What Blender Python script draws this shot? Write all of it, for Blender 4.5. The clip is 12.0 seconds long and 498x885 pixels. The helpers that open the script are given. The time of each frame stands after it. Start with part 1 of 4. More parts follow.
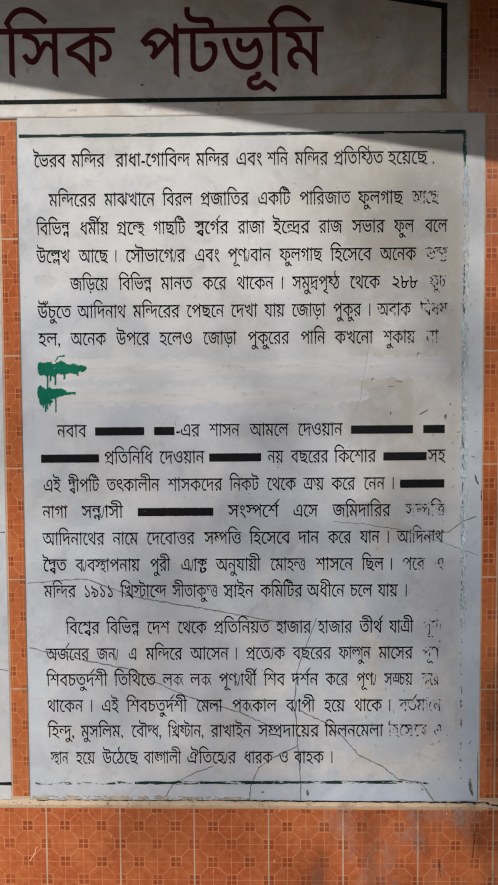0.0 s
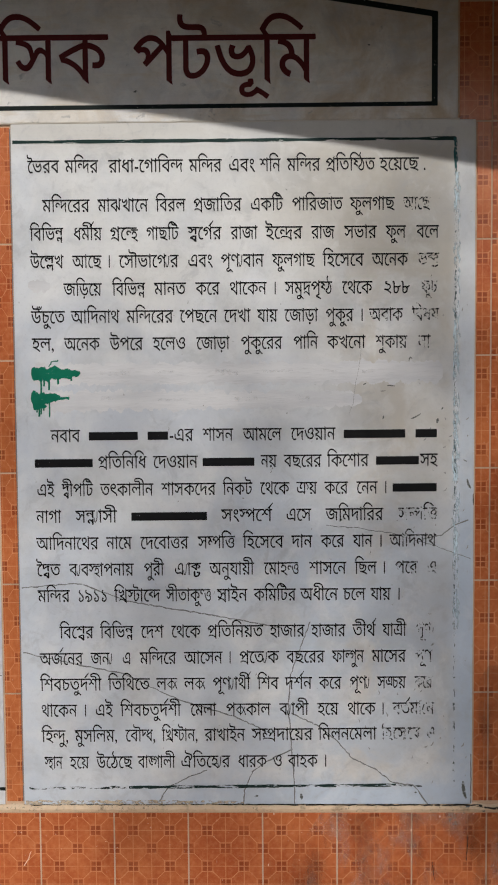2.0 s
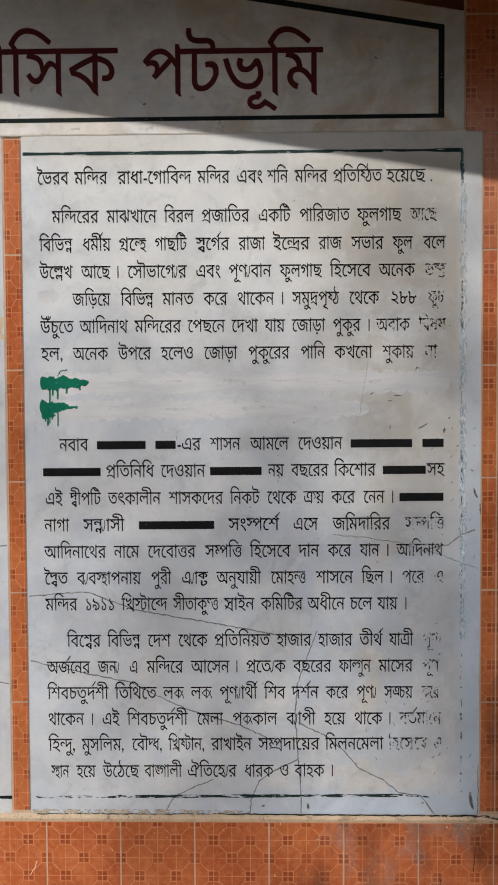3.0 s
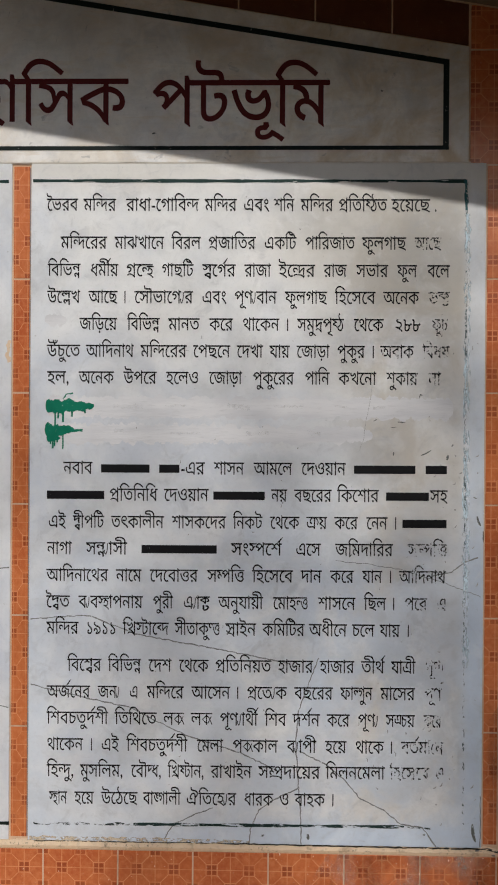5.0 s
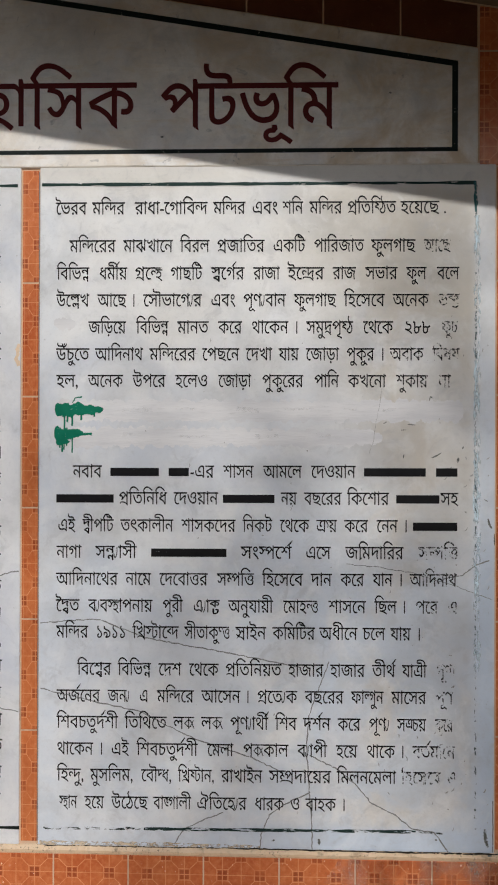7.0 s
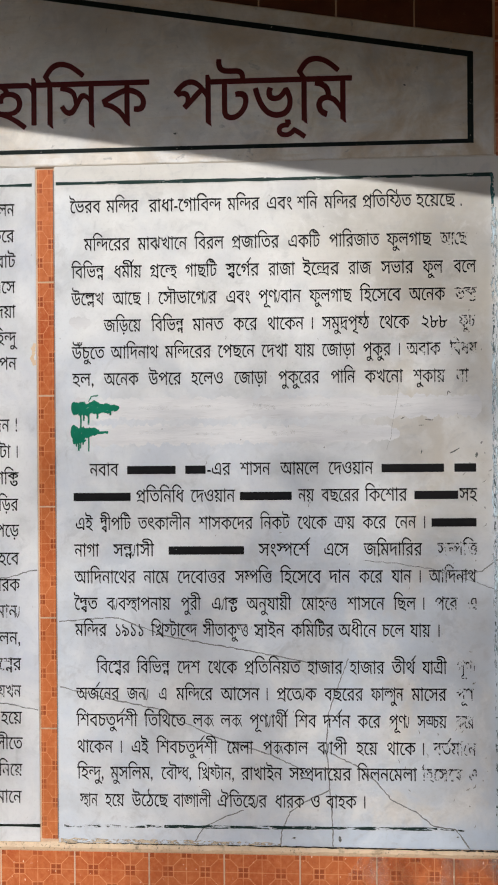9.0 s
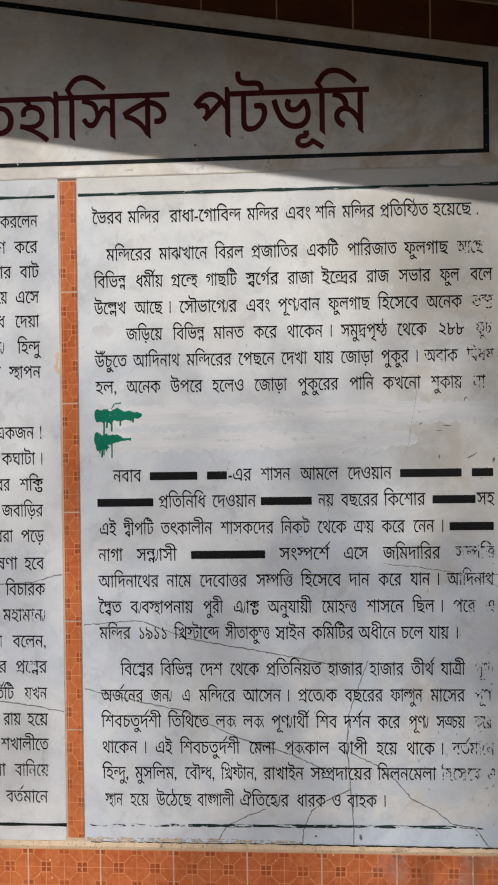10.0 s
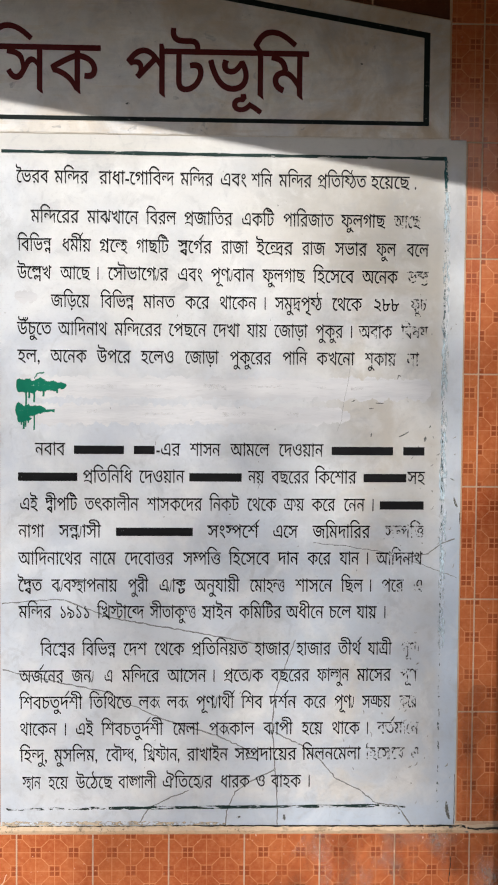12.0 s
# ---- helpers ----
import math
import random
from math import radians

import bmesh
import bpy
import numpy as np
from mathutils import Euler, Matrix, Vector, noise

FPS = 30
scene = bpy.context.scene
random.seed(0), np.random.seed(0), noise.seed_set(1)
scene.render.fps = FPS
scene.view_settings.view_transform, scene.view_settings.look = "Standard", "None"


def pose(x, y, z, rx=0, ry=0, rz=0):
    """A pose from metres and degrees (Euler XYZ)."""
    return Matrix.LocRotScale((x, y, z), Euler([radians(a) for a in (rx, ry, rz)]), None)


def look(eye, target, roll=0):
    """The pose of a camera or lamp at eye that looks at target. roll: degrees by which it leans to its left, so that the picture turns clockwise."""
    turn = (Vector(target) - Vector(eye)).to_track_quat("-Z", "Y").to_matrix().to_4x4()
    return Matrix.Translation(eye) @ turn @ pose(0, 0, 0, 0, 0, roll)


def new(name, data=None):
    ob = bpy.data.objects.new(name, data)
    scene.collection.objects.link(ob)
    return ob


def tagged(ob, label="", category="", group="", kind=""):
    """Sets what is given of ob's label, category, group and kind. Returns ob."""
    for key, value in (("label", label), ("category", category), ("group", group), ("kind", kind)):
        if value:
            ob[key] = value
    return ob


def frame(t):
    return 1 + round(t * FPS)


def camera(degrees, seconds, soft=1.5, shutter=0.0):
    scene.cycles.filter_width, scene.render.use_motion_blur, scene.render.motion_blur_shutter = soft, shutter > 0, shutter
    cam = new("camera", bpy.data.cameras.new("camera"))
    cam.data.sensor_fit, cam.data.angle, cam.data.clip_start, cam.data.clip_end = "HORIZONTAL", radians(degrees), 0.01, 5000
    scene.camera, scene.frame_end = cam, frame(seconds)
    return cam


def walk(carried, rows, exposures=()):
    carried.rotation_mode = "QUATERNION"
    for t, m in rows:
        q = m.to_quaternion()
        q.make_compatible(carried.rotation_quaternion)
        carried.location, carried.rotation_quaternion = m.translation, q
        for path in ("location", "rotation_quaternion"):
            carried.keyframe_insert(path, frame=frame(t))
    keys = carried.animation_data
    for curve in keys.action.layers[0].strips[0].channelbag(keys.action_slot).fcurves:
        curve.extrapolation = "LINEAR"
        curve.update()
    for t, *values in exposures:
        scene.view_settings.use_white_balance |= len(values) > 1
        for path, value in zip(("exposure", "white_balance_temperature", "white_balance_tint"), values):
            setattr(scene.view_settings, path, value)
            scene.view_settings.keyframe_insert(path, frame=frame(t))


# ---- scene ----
from mathutils import geometry

cam = camera(36.5, 12.0, 1.95)
PATH = [
    (0, (-0.009, 0.014, 1.489), (-0.047, 2.011, 1.389), -0.3),
    (0.5, (-0.007, 0.014, 1.485), (-0.036, 2.012, 1.385), -0.3),
    (1, (-0.006, 0.016, 1.485), (-0.029, 2.014, 1.384), -0.5),
    (1.5, (-0.005, 0.013, 1.485), (-0.028, 2.01, 1.386), -0.5),
    (2, (-0.006, 0.006, 1.492), (-0.029, 2.004, 1.401), -0.4),
    (2.5, (-0.01, 0.002, 1.494), (-0.035, 2.001, 1.415), -0.4),
    (3, (-0.012, -0.002, 1.495), (-0.048, 1.997, 1.426), -0.3),
    (3.5, (-0.013, -0.004, 1.496), (-0.053, 1.995, 1.442), -0.2),
    (5.5, (-0.014, -0.01, 1.5), (-0.059, 1.989, 1.5), 0.5),
    (6, (-0.016, -0.011, 1.501), (-0.065, 1.988, 1.502), 0.4),
    (6.5, (-0.017, -0.011, 1.502), (-0.072, 1.989, 1.505), 0.3),
    (7, (-0.022, -0.004, 1.498), (-0.083, 1.995, 1.5), 0.2),
    (9, (-0.031, 0.003, 1.498), (-0.127, 2.0, 1.492), -0.4),
    (9.5, (-0.045, -0.01, 1.519), (-0.149, 1.988, 1.505), -0.7),
    (10, (-0.075, -0.035, 1.521), (-0.18, 1.962, 1.509), -0.7),
    (10.5, (-0.085, -0.043, 1.519), (-0.177, 1.955, 1.5), -0.5),
    (11, (-0.067, -0.03, 1.515), (-0.095, 1.97, 1.481), -0.0),
    (11.5, (-0.055, -0.001, 1.51), (-0.042, 1.998, 1.459), 0.4),
    (12, (-0.039, 0.022, 1.504), (0.004, 2.02, 1.442), 0.5),
]
walk(cam, [(t, look(eye, target, roll)) for t, eye, target, roll in PATH],
     exposures=[(0.0, -0.32), (1.0, -0.32), (1.5, -0.33), (2.0, -0.38), (2.5, -0.37), (3.5, -0.34), (6.5, -0.28), (7.0, -0.23), (9.0, 0.01), (9.5, -0.14), (10.0, -0.22), (10.7, -0.14), (11.3, 0.05), (12.0, 0.23)])

# ---- light ----
SUN_EL, SUN_AZ = 31.2, 15.0
world = bpy.data.worlds.new("sky")
scene.world = world
world.use_nodes = True
wn = world.node_tree
sky = wn.nodes.new("ShaderNodeTexSky")
sky.sky_type, sky.sun_disc = "NISHITA", False
sky.sun_elevation, sky.sun_rotation = radians(SUN_EL), radians(180 - SUN_AZ)
wn.nodes["Background"].inputs["Strength"].default_value = 0.134
wn.links.new(sky.outputs["Color"], wn.nodes["Background"].inputs["Color"])
sun = new("sun", bpy.data.lights.new("sun", "SUN"))
sun.data.energy, sun.data.angle, sun.data.color = 3.2, radians(0.85), (1.0, 0.962, 0.91)
toward = Vector((math.sin(radians(SUN_AZ)) * math.cos(radians(SUN_EL)), -math.cos(radians(SUN_AZ)) * math.cos(radians(SUN_EL)), math.sin(radians(SUN_EL))))
sun.matrix_world = look(toward * 12, (0, 0, 0))


# ---- materials ----
class Mat:
    """A node material, with short ways to add nodes."""

    def __init__(self, name, rough=0.5, spec=0.5):
        self.m = bpy.data.materials.new(name)
        self.m.use_nodes = True
        self.t = self.m.node_tree
        self.b = self.t.nodes["Principled BSDF"]
        self.b.inputs["Roughness"].default_value = rough
        self.b.inputs["Specular IOR Level"].default_value = spec

    def put(self, socket, value):
        if isinstance(value, bpy.types.NodeSocket):
            self.t.links.new(value, socket)
        elif value is not None:
            socket.default_value = value

    def node(self, kind, out=0, props=(), **ins):
        n = self.t.nodes.new(kind)
        for k, v in dict(props).items():
            setattr(n, k, v)
        for k, v in ins.items():
            key = int(k[1:]) if k[0] == "i" and k[1:].isdigit() else k.replace("_", " ")
            self.put(n.inputs[key], v)
        return n.outputs[out]

    def math(self, op, a, b=None, c=None):
        return self.node("ShaderNodeMath", props={"operation": op}, i0=a, i1=b, i2=c)

    def coords(self, which="Object"):
        return self.node("ShaderNodeTexCoord", which)

    def noise(self, vec, scale, detail=4.0, rough=0.55, out="Fac", warp=0.0):
        return self.node("ShaderNodeTexNoise", out, Vector=vec, Scale=scale, Detail=detail, Roughness=rough, Distortion=warp)

    def ramp(self, fac, lo, hi):
        return self.node("ShaderNodeMapRange", 0, {"interpolation_type": "SMOOTHSTEP"}, i0=fac, i1=lo, i2=hi)

    def mix(self, fac, a, b, mode="MIX"):
        n = self.t.nodes.new("ShaderNodeMix")
        n.data_type, n.blend_type = "RGBA", mode
        self.put(n.inputs[0], fac)
        self.put(n.inputs[6], a)
        self.put(n.inputs[7], b)
        return n.outputs[2]

    def bump(self, height, strength=0.2, dist=0.002):
        self.put(self.b.inputs["Normal"], self.node("ShaderNodeBump", Height=height, Strength=strength, Distance=dist))

    def base(self, col):
        self.put(self.b.inputs["Base Color"], col)
        return self


def rgb(r, g, b):
    return (r, g, b, 1.0)


def marble_material(name, tone, stain, half, stain_bounce=0.0, margin=0.0):
    k = Mat(name, 0.42, 0.4)
    p = k.coords()
    cloud = k.noise(p, 3.2, 6, 0.6, warp=0.6)
    vein = k.noise(p, 9.0, 8, 0.65, warp=1.6)
    col = k.mix(k.ramp(cloud, 0.38, 0.72), rgb(*tone), rgb(tone[0] * 0.76, tone[1] * 0.80, tone[2] * 0.88))
    col = k.mix(k.math("MULTIPLY", k.ramp(vein, 0.56, 0.74), 0.35), col, rgb(0.45, 0.46, 0.47))
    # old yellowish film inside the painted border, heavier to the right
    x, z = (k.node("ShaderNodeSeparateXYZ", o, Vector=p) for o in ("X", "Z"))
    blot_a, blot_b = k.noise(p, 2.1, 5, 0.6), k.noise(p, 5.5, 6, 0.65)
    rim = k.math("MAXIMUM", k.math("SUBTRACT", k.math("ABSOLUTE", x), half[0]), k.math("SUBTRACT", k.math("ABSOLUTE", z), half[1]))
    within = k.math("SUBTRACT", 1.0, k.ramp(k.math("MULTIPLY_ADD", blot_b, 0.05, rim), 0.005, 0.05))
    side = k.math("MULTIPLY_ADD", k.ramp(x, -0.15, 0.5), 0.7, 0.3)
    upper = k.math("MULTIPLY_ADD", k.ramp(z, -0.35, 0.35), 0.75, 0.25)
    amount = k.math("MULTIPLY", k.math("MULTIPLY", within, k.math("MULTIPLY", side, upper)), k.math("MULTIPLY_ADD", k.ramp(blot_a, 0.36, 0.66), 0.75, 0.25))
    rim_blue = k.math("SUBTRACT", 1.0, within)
    # bluer margin, stronger to the right and the bottom
    blue_fall = k.math("MULTIPLY", k.math("MULTIPLY_ADD", k.ramp(x, -0.2, 0.55), 0.65, 0.35), k.math("MULTIPLY_ADD", k.ramp(z, 0.75, -0.7), 0.75, 0.25))
    col = k.mix(k.math("MULTIPLY", k.math("MULTIPLY", rim_blue, blue_fall), margin), col, rgb(0.60, 0.70, 0.83))
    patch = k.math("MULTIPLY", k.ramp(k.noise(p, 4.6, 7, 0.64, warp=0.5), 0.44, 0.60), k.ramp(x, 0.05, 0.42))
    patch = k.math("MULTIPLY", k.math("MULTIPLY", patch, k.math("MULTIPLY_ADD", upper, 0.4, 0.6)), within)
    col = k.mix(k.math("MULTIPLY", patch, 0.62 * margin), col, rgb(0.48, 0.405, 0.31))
    # bluish patches, stronger towards the lower right
    blue_patch = k.math("MULTIPLY", k.ramp(k.noise(p, 4.2, 6, 0.62, warp=0.8), 0.38, 0.58), k.math("MULTIPLY", k.ramp(z, 0.35, -0.35), k.math("MULTIPLY_ADD", k.ramp(x, -0.4, 0.3), 0.55, 0.45)))
    col = k.mix(k.math("MULTIPLY", blue_patch, 0.78 * margin), col, rgb(0.53, 0.615, 0.73))
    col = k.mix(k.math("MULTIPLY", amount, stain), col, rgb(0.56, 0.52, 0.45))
    col = k.mix(k.math("MULTIPLY", k.ramp(blot_b, 0.47, 0.72), 0.5), col, rgb(0.51, 0.52, 0.525))
    if stain_bounce:
        # brown swirls: part stain, part warm bounce light and right-hand shade put in colour
        swirl = k.noise(p, 5.0, 7, 0.66, warp=0.7)
        east = k.math("MULTIPLY_ADD", k.ramp(x, 0.7, 1.6), 0.55, 0.40)
        col = k.mix(k.math("MULTIPLY", k.math("MULTIPLY", k.ramp(swirl, 0.36, 0.68), east), 1.0 * stain_bounce), col, rgb(0.53, 0.41, 0.265))
        col = k.mix(k.math("MULTIPLY", k.ramp(k.noise(p, 11, 6, 0.6, warp=0.8), 0.50, 0.70), 0.26 * stain_bounce), col, rgb(0.42, 0.43, 0.45))
        slant = k.node("ShaderNodeMapping", Vector=p, Rotation=(0.0, radians(-38), 0.0), Scale=(1.0, 1.0, 4.5))
        streak = k.noise(slant, 6.5, 7, 0.66, warp=0.5)
        col = k.mix(k.math("MULTIPLY", k.ramp(streak, 0.50, 0.66), 0.26 * stain_bounce), col, rgb(0.48, 0.475, 0.475))
        col = k.mix(k.math("MULTIPLY", k.ramp(streak, 0.47, 0.34), 0.42 * stain_bounce), col, rgb(0.64, 0.53, 0.39))
        mark = k.noise(p, 24, 4, 0.6, warp=0.6)
        col = k.mix(k.math("MULTIPLY", k.ramp(mark, 0.64, 0.72), 0.55 * stain_bounce), col, rgb(0.24, 0.24, 0.25))
    if margin:
        # browner and darker towards the top right
        top_right = k.math("MULTIPLY", k.ramp(k.math("MULTIPLY_ADD", blot_a, 0.35, z), 0.55, 1.0), k.math("MULTIPLY_ADD", k.ramp(x, -0.1, 0.42), 0.8, 0.05))
        col = k.mix(k.math("MULTIPLY", k.math("MULTIPLY", top_right, k.math("MULTIPLY_ADD", within, 0.55, 0.45)), k.math("MULTIPLY_ADD", k.ramp(blot_b, 0.35, 0.6), 0.4, 0.55)), col, rgb(0.43, 0.40, 0.35))
        col = k.mix(k.math("MULTIPLY", k.ramp(k.math("MULTIPLY_ADD", blot_b, 0.06, z), 0.84, 0.91), 0.55), col, rgb(0.66, 0.62, 0.55))
    smudge = k.math("MULTIPLY", k.ramp(k.noise(p, 17, 7, 0.68, warp=0.9), 0.50, 0.66), k.ramp(k.noise(p, 3.6, 3), 0.36, 0.62))
    col = k.mix(k.math("MULTIPLY", smudge, 0.34), col, rgb(0.42, 0.43, 0.45))
    bloom = k.ramp(k.noise(p, 13, 6, 0.66, warp=0.6), 0.52, 0.68)
    col = k.mix(k.math("MULTIPLY", bloom, 0.22), col, rgb(0.86, 0.87, 0.88))
    grain = k.noise(p, 110, 4, 0.7)
    col = k.mix(k.math("MULTIPLY", k.ramp(grain, 0.5, 0.72), 0.16), col, rgb(0.40, 0.41, 0.42))
    spot = k.noise(p, 60, 3, 0.6)
    col = k.mix(k.math("MULTIPLY", k.ramp(spot, 0.68, 0.76), 0.4), col, rgb(0.25, 0.23, 0.2))
    k.base(col)
    k.put(k.b.inputs["Roughness"], k.math("MULTIPLY_ADD", cloud, 0.25, 0.3))
    k.bump(k.noise(p, 45, 5), 0.12, 0.002)
    return k.m


def shaded_tile_material():
    """Plain dark copy of the glazed tile, with the canopy's shade in its colour."""
    k = Mat("glazed tile in canopy shade", 0.3, 0.3)
    p = k.coords()
    mott = k.noise(p, 30, 6, 0.65)
    col = k.mix(mott, rgb(0.10, 0.030, 0.014), rgb(0.17, 0.055, 0.026))
    col = k.mix(k.math("MULTIPLY", k.ramp(k.noise(p, 8, 4), 0.4, 0.7), 0.6), col, rgb(0.085, 0.024, 0.012))
    k.base(k.mix(k.math("MULTIPLY", k.ramp(k.noise(p, 90, 4, 0.7), 0.6, 0.74), 0.3), col, rgb(0.28, 0.17, 0.11)))
    k.put(k.b.inputs["Roughness"], k.math("MULTIPLY_ADD", mott, 0.3, 0.2))
    k.bump(k.noise(p, 14, 3), 0.1, 0.002)
    return k.m


def paint_material(name, colour, wear, scale=70, rough=0.55, along=1.0, up=1.0, fine_part=0.28, edge=0.025):
    """Thin paint, flaked away where the wear noise is high; wear 0 keeps it whole."""
    k = Mat(name, rough, 0.12)
    p = k.node("ShaderNodeVectorMath", 0, {"operation": "MULTIPLY"}, i0=k.node("ShaderNodeNewGeometry", "Position"), i1=(along, 1.0, up))
    n = k.noise(p, scale, 5, 0.6)
    k.base(k.mix(k.noise(p, 30, 3), rgb(*colour), rgb(*[c * 1.6 + 0.006 for c in colour])))
    if wear > 0:
        fine = k.noise(p, scale * 4, 3, 0.6)
        m = k.math("ADD", k.math("MULTIPLY", n, 1.0 - fine_part), k.math("MULTIPLY", fine, fine_part))
        gone = k.ramp(m, 0.72 - wear - edge, 0.72 - wear + edge)
        clear = k.t.nodes.new("ShaderNodeBsdfTransparent")
        mixer = k.t.nodes.new("ShaderNodeMixShader")
        k.put(mixer.inputs[0], gone)
        k.t.links.new(k.b.outputs[0], mixer.inputs[1])
        k.t.links.new(clear.outputs[0], mixer.inputs[2])
        k.t.links.new(mixer.outputs[0], k.t.nodes["Material Output"].inputs["Surface"])
    return k.m


def wash_material(name, colour, amount, scale, stretch, least=0.0):
    """A thin dried film, denser in clouds and upright streaks."""
    k = Mat(name, 0.7, 0.2)
    p = k.node("ShaderNodeVectorMath", 0, {"operation": "MULTIPLY"}, i0=k.node("ShaderNodeNewGeometry", "Position"), i1=(1.0, 1.0, stretch))
    fac = k.math("MULTIPLY", k.ramp(k.noise(p, scale, 6, 0.62, warp=0.3), 0.46, 0.72), k.math("MULTIPLY_ADD", k.noise(p, scale * 6, 4, 0.7), 0.9, 0.3))
    fac = k.math("MULTIPLY_ADD", fac, 1.0 - least, least)
    k.base(rgb(*colour))
    mixer = k.t.nodes.new("ShaderNodeMixShader")
    k.put(mixer.inputs[0], k.math("MULTIPLY", fac, amount))
    k.t.links.new(k.t.nodes.new("ShaderNodeBsdfTransparent").outputs[0], mixer.inputs[1])
    k.t.links.new(k.b.outputs[0], mixer.inputs[2])
    k.t.links.new(mixer.outputs[0], k.t.nodes["Material Output"].inputs["Surface"])
    return k.m


def cover_material(name, a, b):
    """Brushed cover paint, with level brush marks and thin places."""
    k = Mat(name, 0.8, 0.15)
    p = k.node("ShaderNodeVectorMath", 0, {"operation": "MULTIPLY"}, i0=k.node("ShaderNodeNewGeometry", "Position"), i1=(0.16, 1.0, 1.0))
    hair = k.noise(p, 160, 4, 0.7)
    col = k.mix(k.ramp(k.noise(p, 28, 5, 0.6), 0.35, 0.68), rgb(*a), rgb(*b))
    col = k.mix(k.math("MULTIPLY", k.ramp(hair, 0.5, 0.75), 0.45), col, rgb(b[0] * 0.82, b[1] * 0.82, b[2] * 0.80))
    k.base(col)
    k.bump(hair, 0.35, 0.002)
    return k.m


def tile_material():
    """Orange glazed tile: pale printed lines, crossing at small groups of four dark squares."""
    k = Mat("glazed orange tile", 0.2, 0.28)
    p = k.coords()
    rnd = k.node("ShaderNodeObjectInfo", "Random")
    sx = k.node("ShaderNodeSeparateXYZ", "X", Vector=p)
    sz = k.node("ShaderNodeSeparateXYZ", "Z", Vector=p)

    def cell(v, period):
        return k.math("SUBTRACT", k.math("PINGPONG", v, period / 2), 0.0)

    def near(d, w):
        return k.math("SUBTRACT", 1.0, k.ramp(d, w * 0.6, w * 1.3))

    # distance to the lattice of groups: one at each 0.1 m, and one in the middle of each square
    ax, az = cell(k.math("ADD", sx, 0.05), 0.1), cell(sz, 0.1)
    bx, bz = k.math("SUBTRACT", 0.05, ax), k.math("SUBTRACT", 0.05, az)
    lines = k.math("MAXIMUM", near(k.math("MINIMUM", ax, bx), 0.0011), near(k.math("MINIMUM", az, bz), 0.0011))
    diag = near(k.math("ABSOLUTE", k.math("SUBTRACT", ax, az)), 0.0013)
    far = k.math("MULTIPLY", k.ramp(k.math("MAXIMUM", ax, az), 0.014, 0.016), k.ramp(k.math("MAXIMUM", bx, bz), 0.014, 0.016))
    lines = k.math("MAXIMUM", k.math("MULTIPLY", lines, 0.8), k.math("MULTIPLY", diag, far))

    def group(u, v):
        inside = k.math("SUBTRACT", 1.0, k.ramp(k.math("MAXIMUM", u, v), 0.0115, 0.0128))
        gap = k.ramp(k.math("MINIMUM", u, v), 0.0010, 0.0019)
        return k.math("MULTIPLY", inside, gap)

    ring = k.math("MAXIMUM", near(k.math("ABSOLUTE", k.math("SUBTRACT", k.math("MAXIMUM", ax, az), 0.0150)), 0.0011), near(k.math("ABSOLUTE", k.math("SUBTRACT", k.math("MAXIMUM", bx, bz), 0.0150)), 0.0011))
    lines = k.math("MAXIMUM", lines, k.math("MULTIPLY", ring, 0.8))
    dark = k.math("MAXIMUM", group(ax, az), group(bx, bz))
    shift = k.node("ShaderNodeVectorMath", 0, {"operation": "ADD"}, i0=p, i1=k.node("ShaderNodeCombineXYZ", X=k.math("MULTIPLY", rnd, 9.0), Y=rnd))
    mott = k.noise(shift, 26, 6, 0.65)
    big = k.noise(shift, 7, 3)
    col = k.mix(mott, rgb(0.48, 0.112, 0.034), rgb(0.64, 0.19, 0.068))
    col = k.mix(k.math("MULTIPLY", k.ramp(big, 0.35, 0.7), 0.7), col, rgb(0.42, 0.085, 0.026))
    fine = k.noise(shift, 75, 5, 0.7)
    col = k.mix(k.math("MULTIPLY", k.ramp(fine, 0.46, 0.66), 0.34), col, rgb(0.68, 0.265, 0.12))
    col = k.mix(k.math("MULTIPLY", k.ramp(fine, 0.5, 0.3), 0.35), col, rgb(0.36, 0.07, 0.022))
    col = k.mix(k.math("MULTIPLY", rnd, 0.25), col, rgb(0.68, 0.24, 0.08))
    fade = k.ramp(k.noise(shift, 18, 3), 0.3, 0.6)
    col = k.mix(k.math("MULTIPLY", lines, k.math("MULTIPLY_ADD", fade, 0.42, 0.20)), col, rgb(0.82, 0.42, 0.20))
    col = k.mix(k.math("MULTIPLY", dark, k.math("MULTIPLY_ADD", fade, 0.42, 0.26)), col, rgb(0.24, 0.042, 0.015))
    dust = k.ramp(k.noise(shift, 90, 4, 0.7), 0.64, 0.74)
    col = k.mix(k.math("MULTIPLY", dust, 0.35), col, rgb(0.72, 0.55, 0.42))
    k.base(col)
    k.put(k.b.inputs["Roughness"], k.math("MULTIPLY_ADD", mott, 0.2, 0.14))
    k.bump(k.math("ADD", k.noise(shift, 14, 3), k.math("MULTIPLY", lines, -0.3)), 0.1, 0.002)
    return k.m


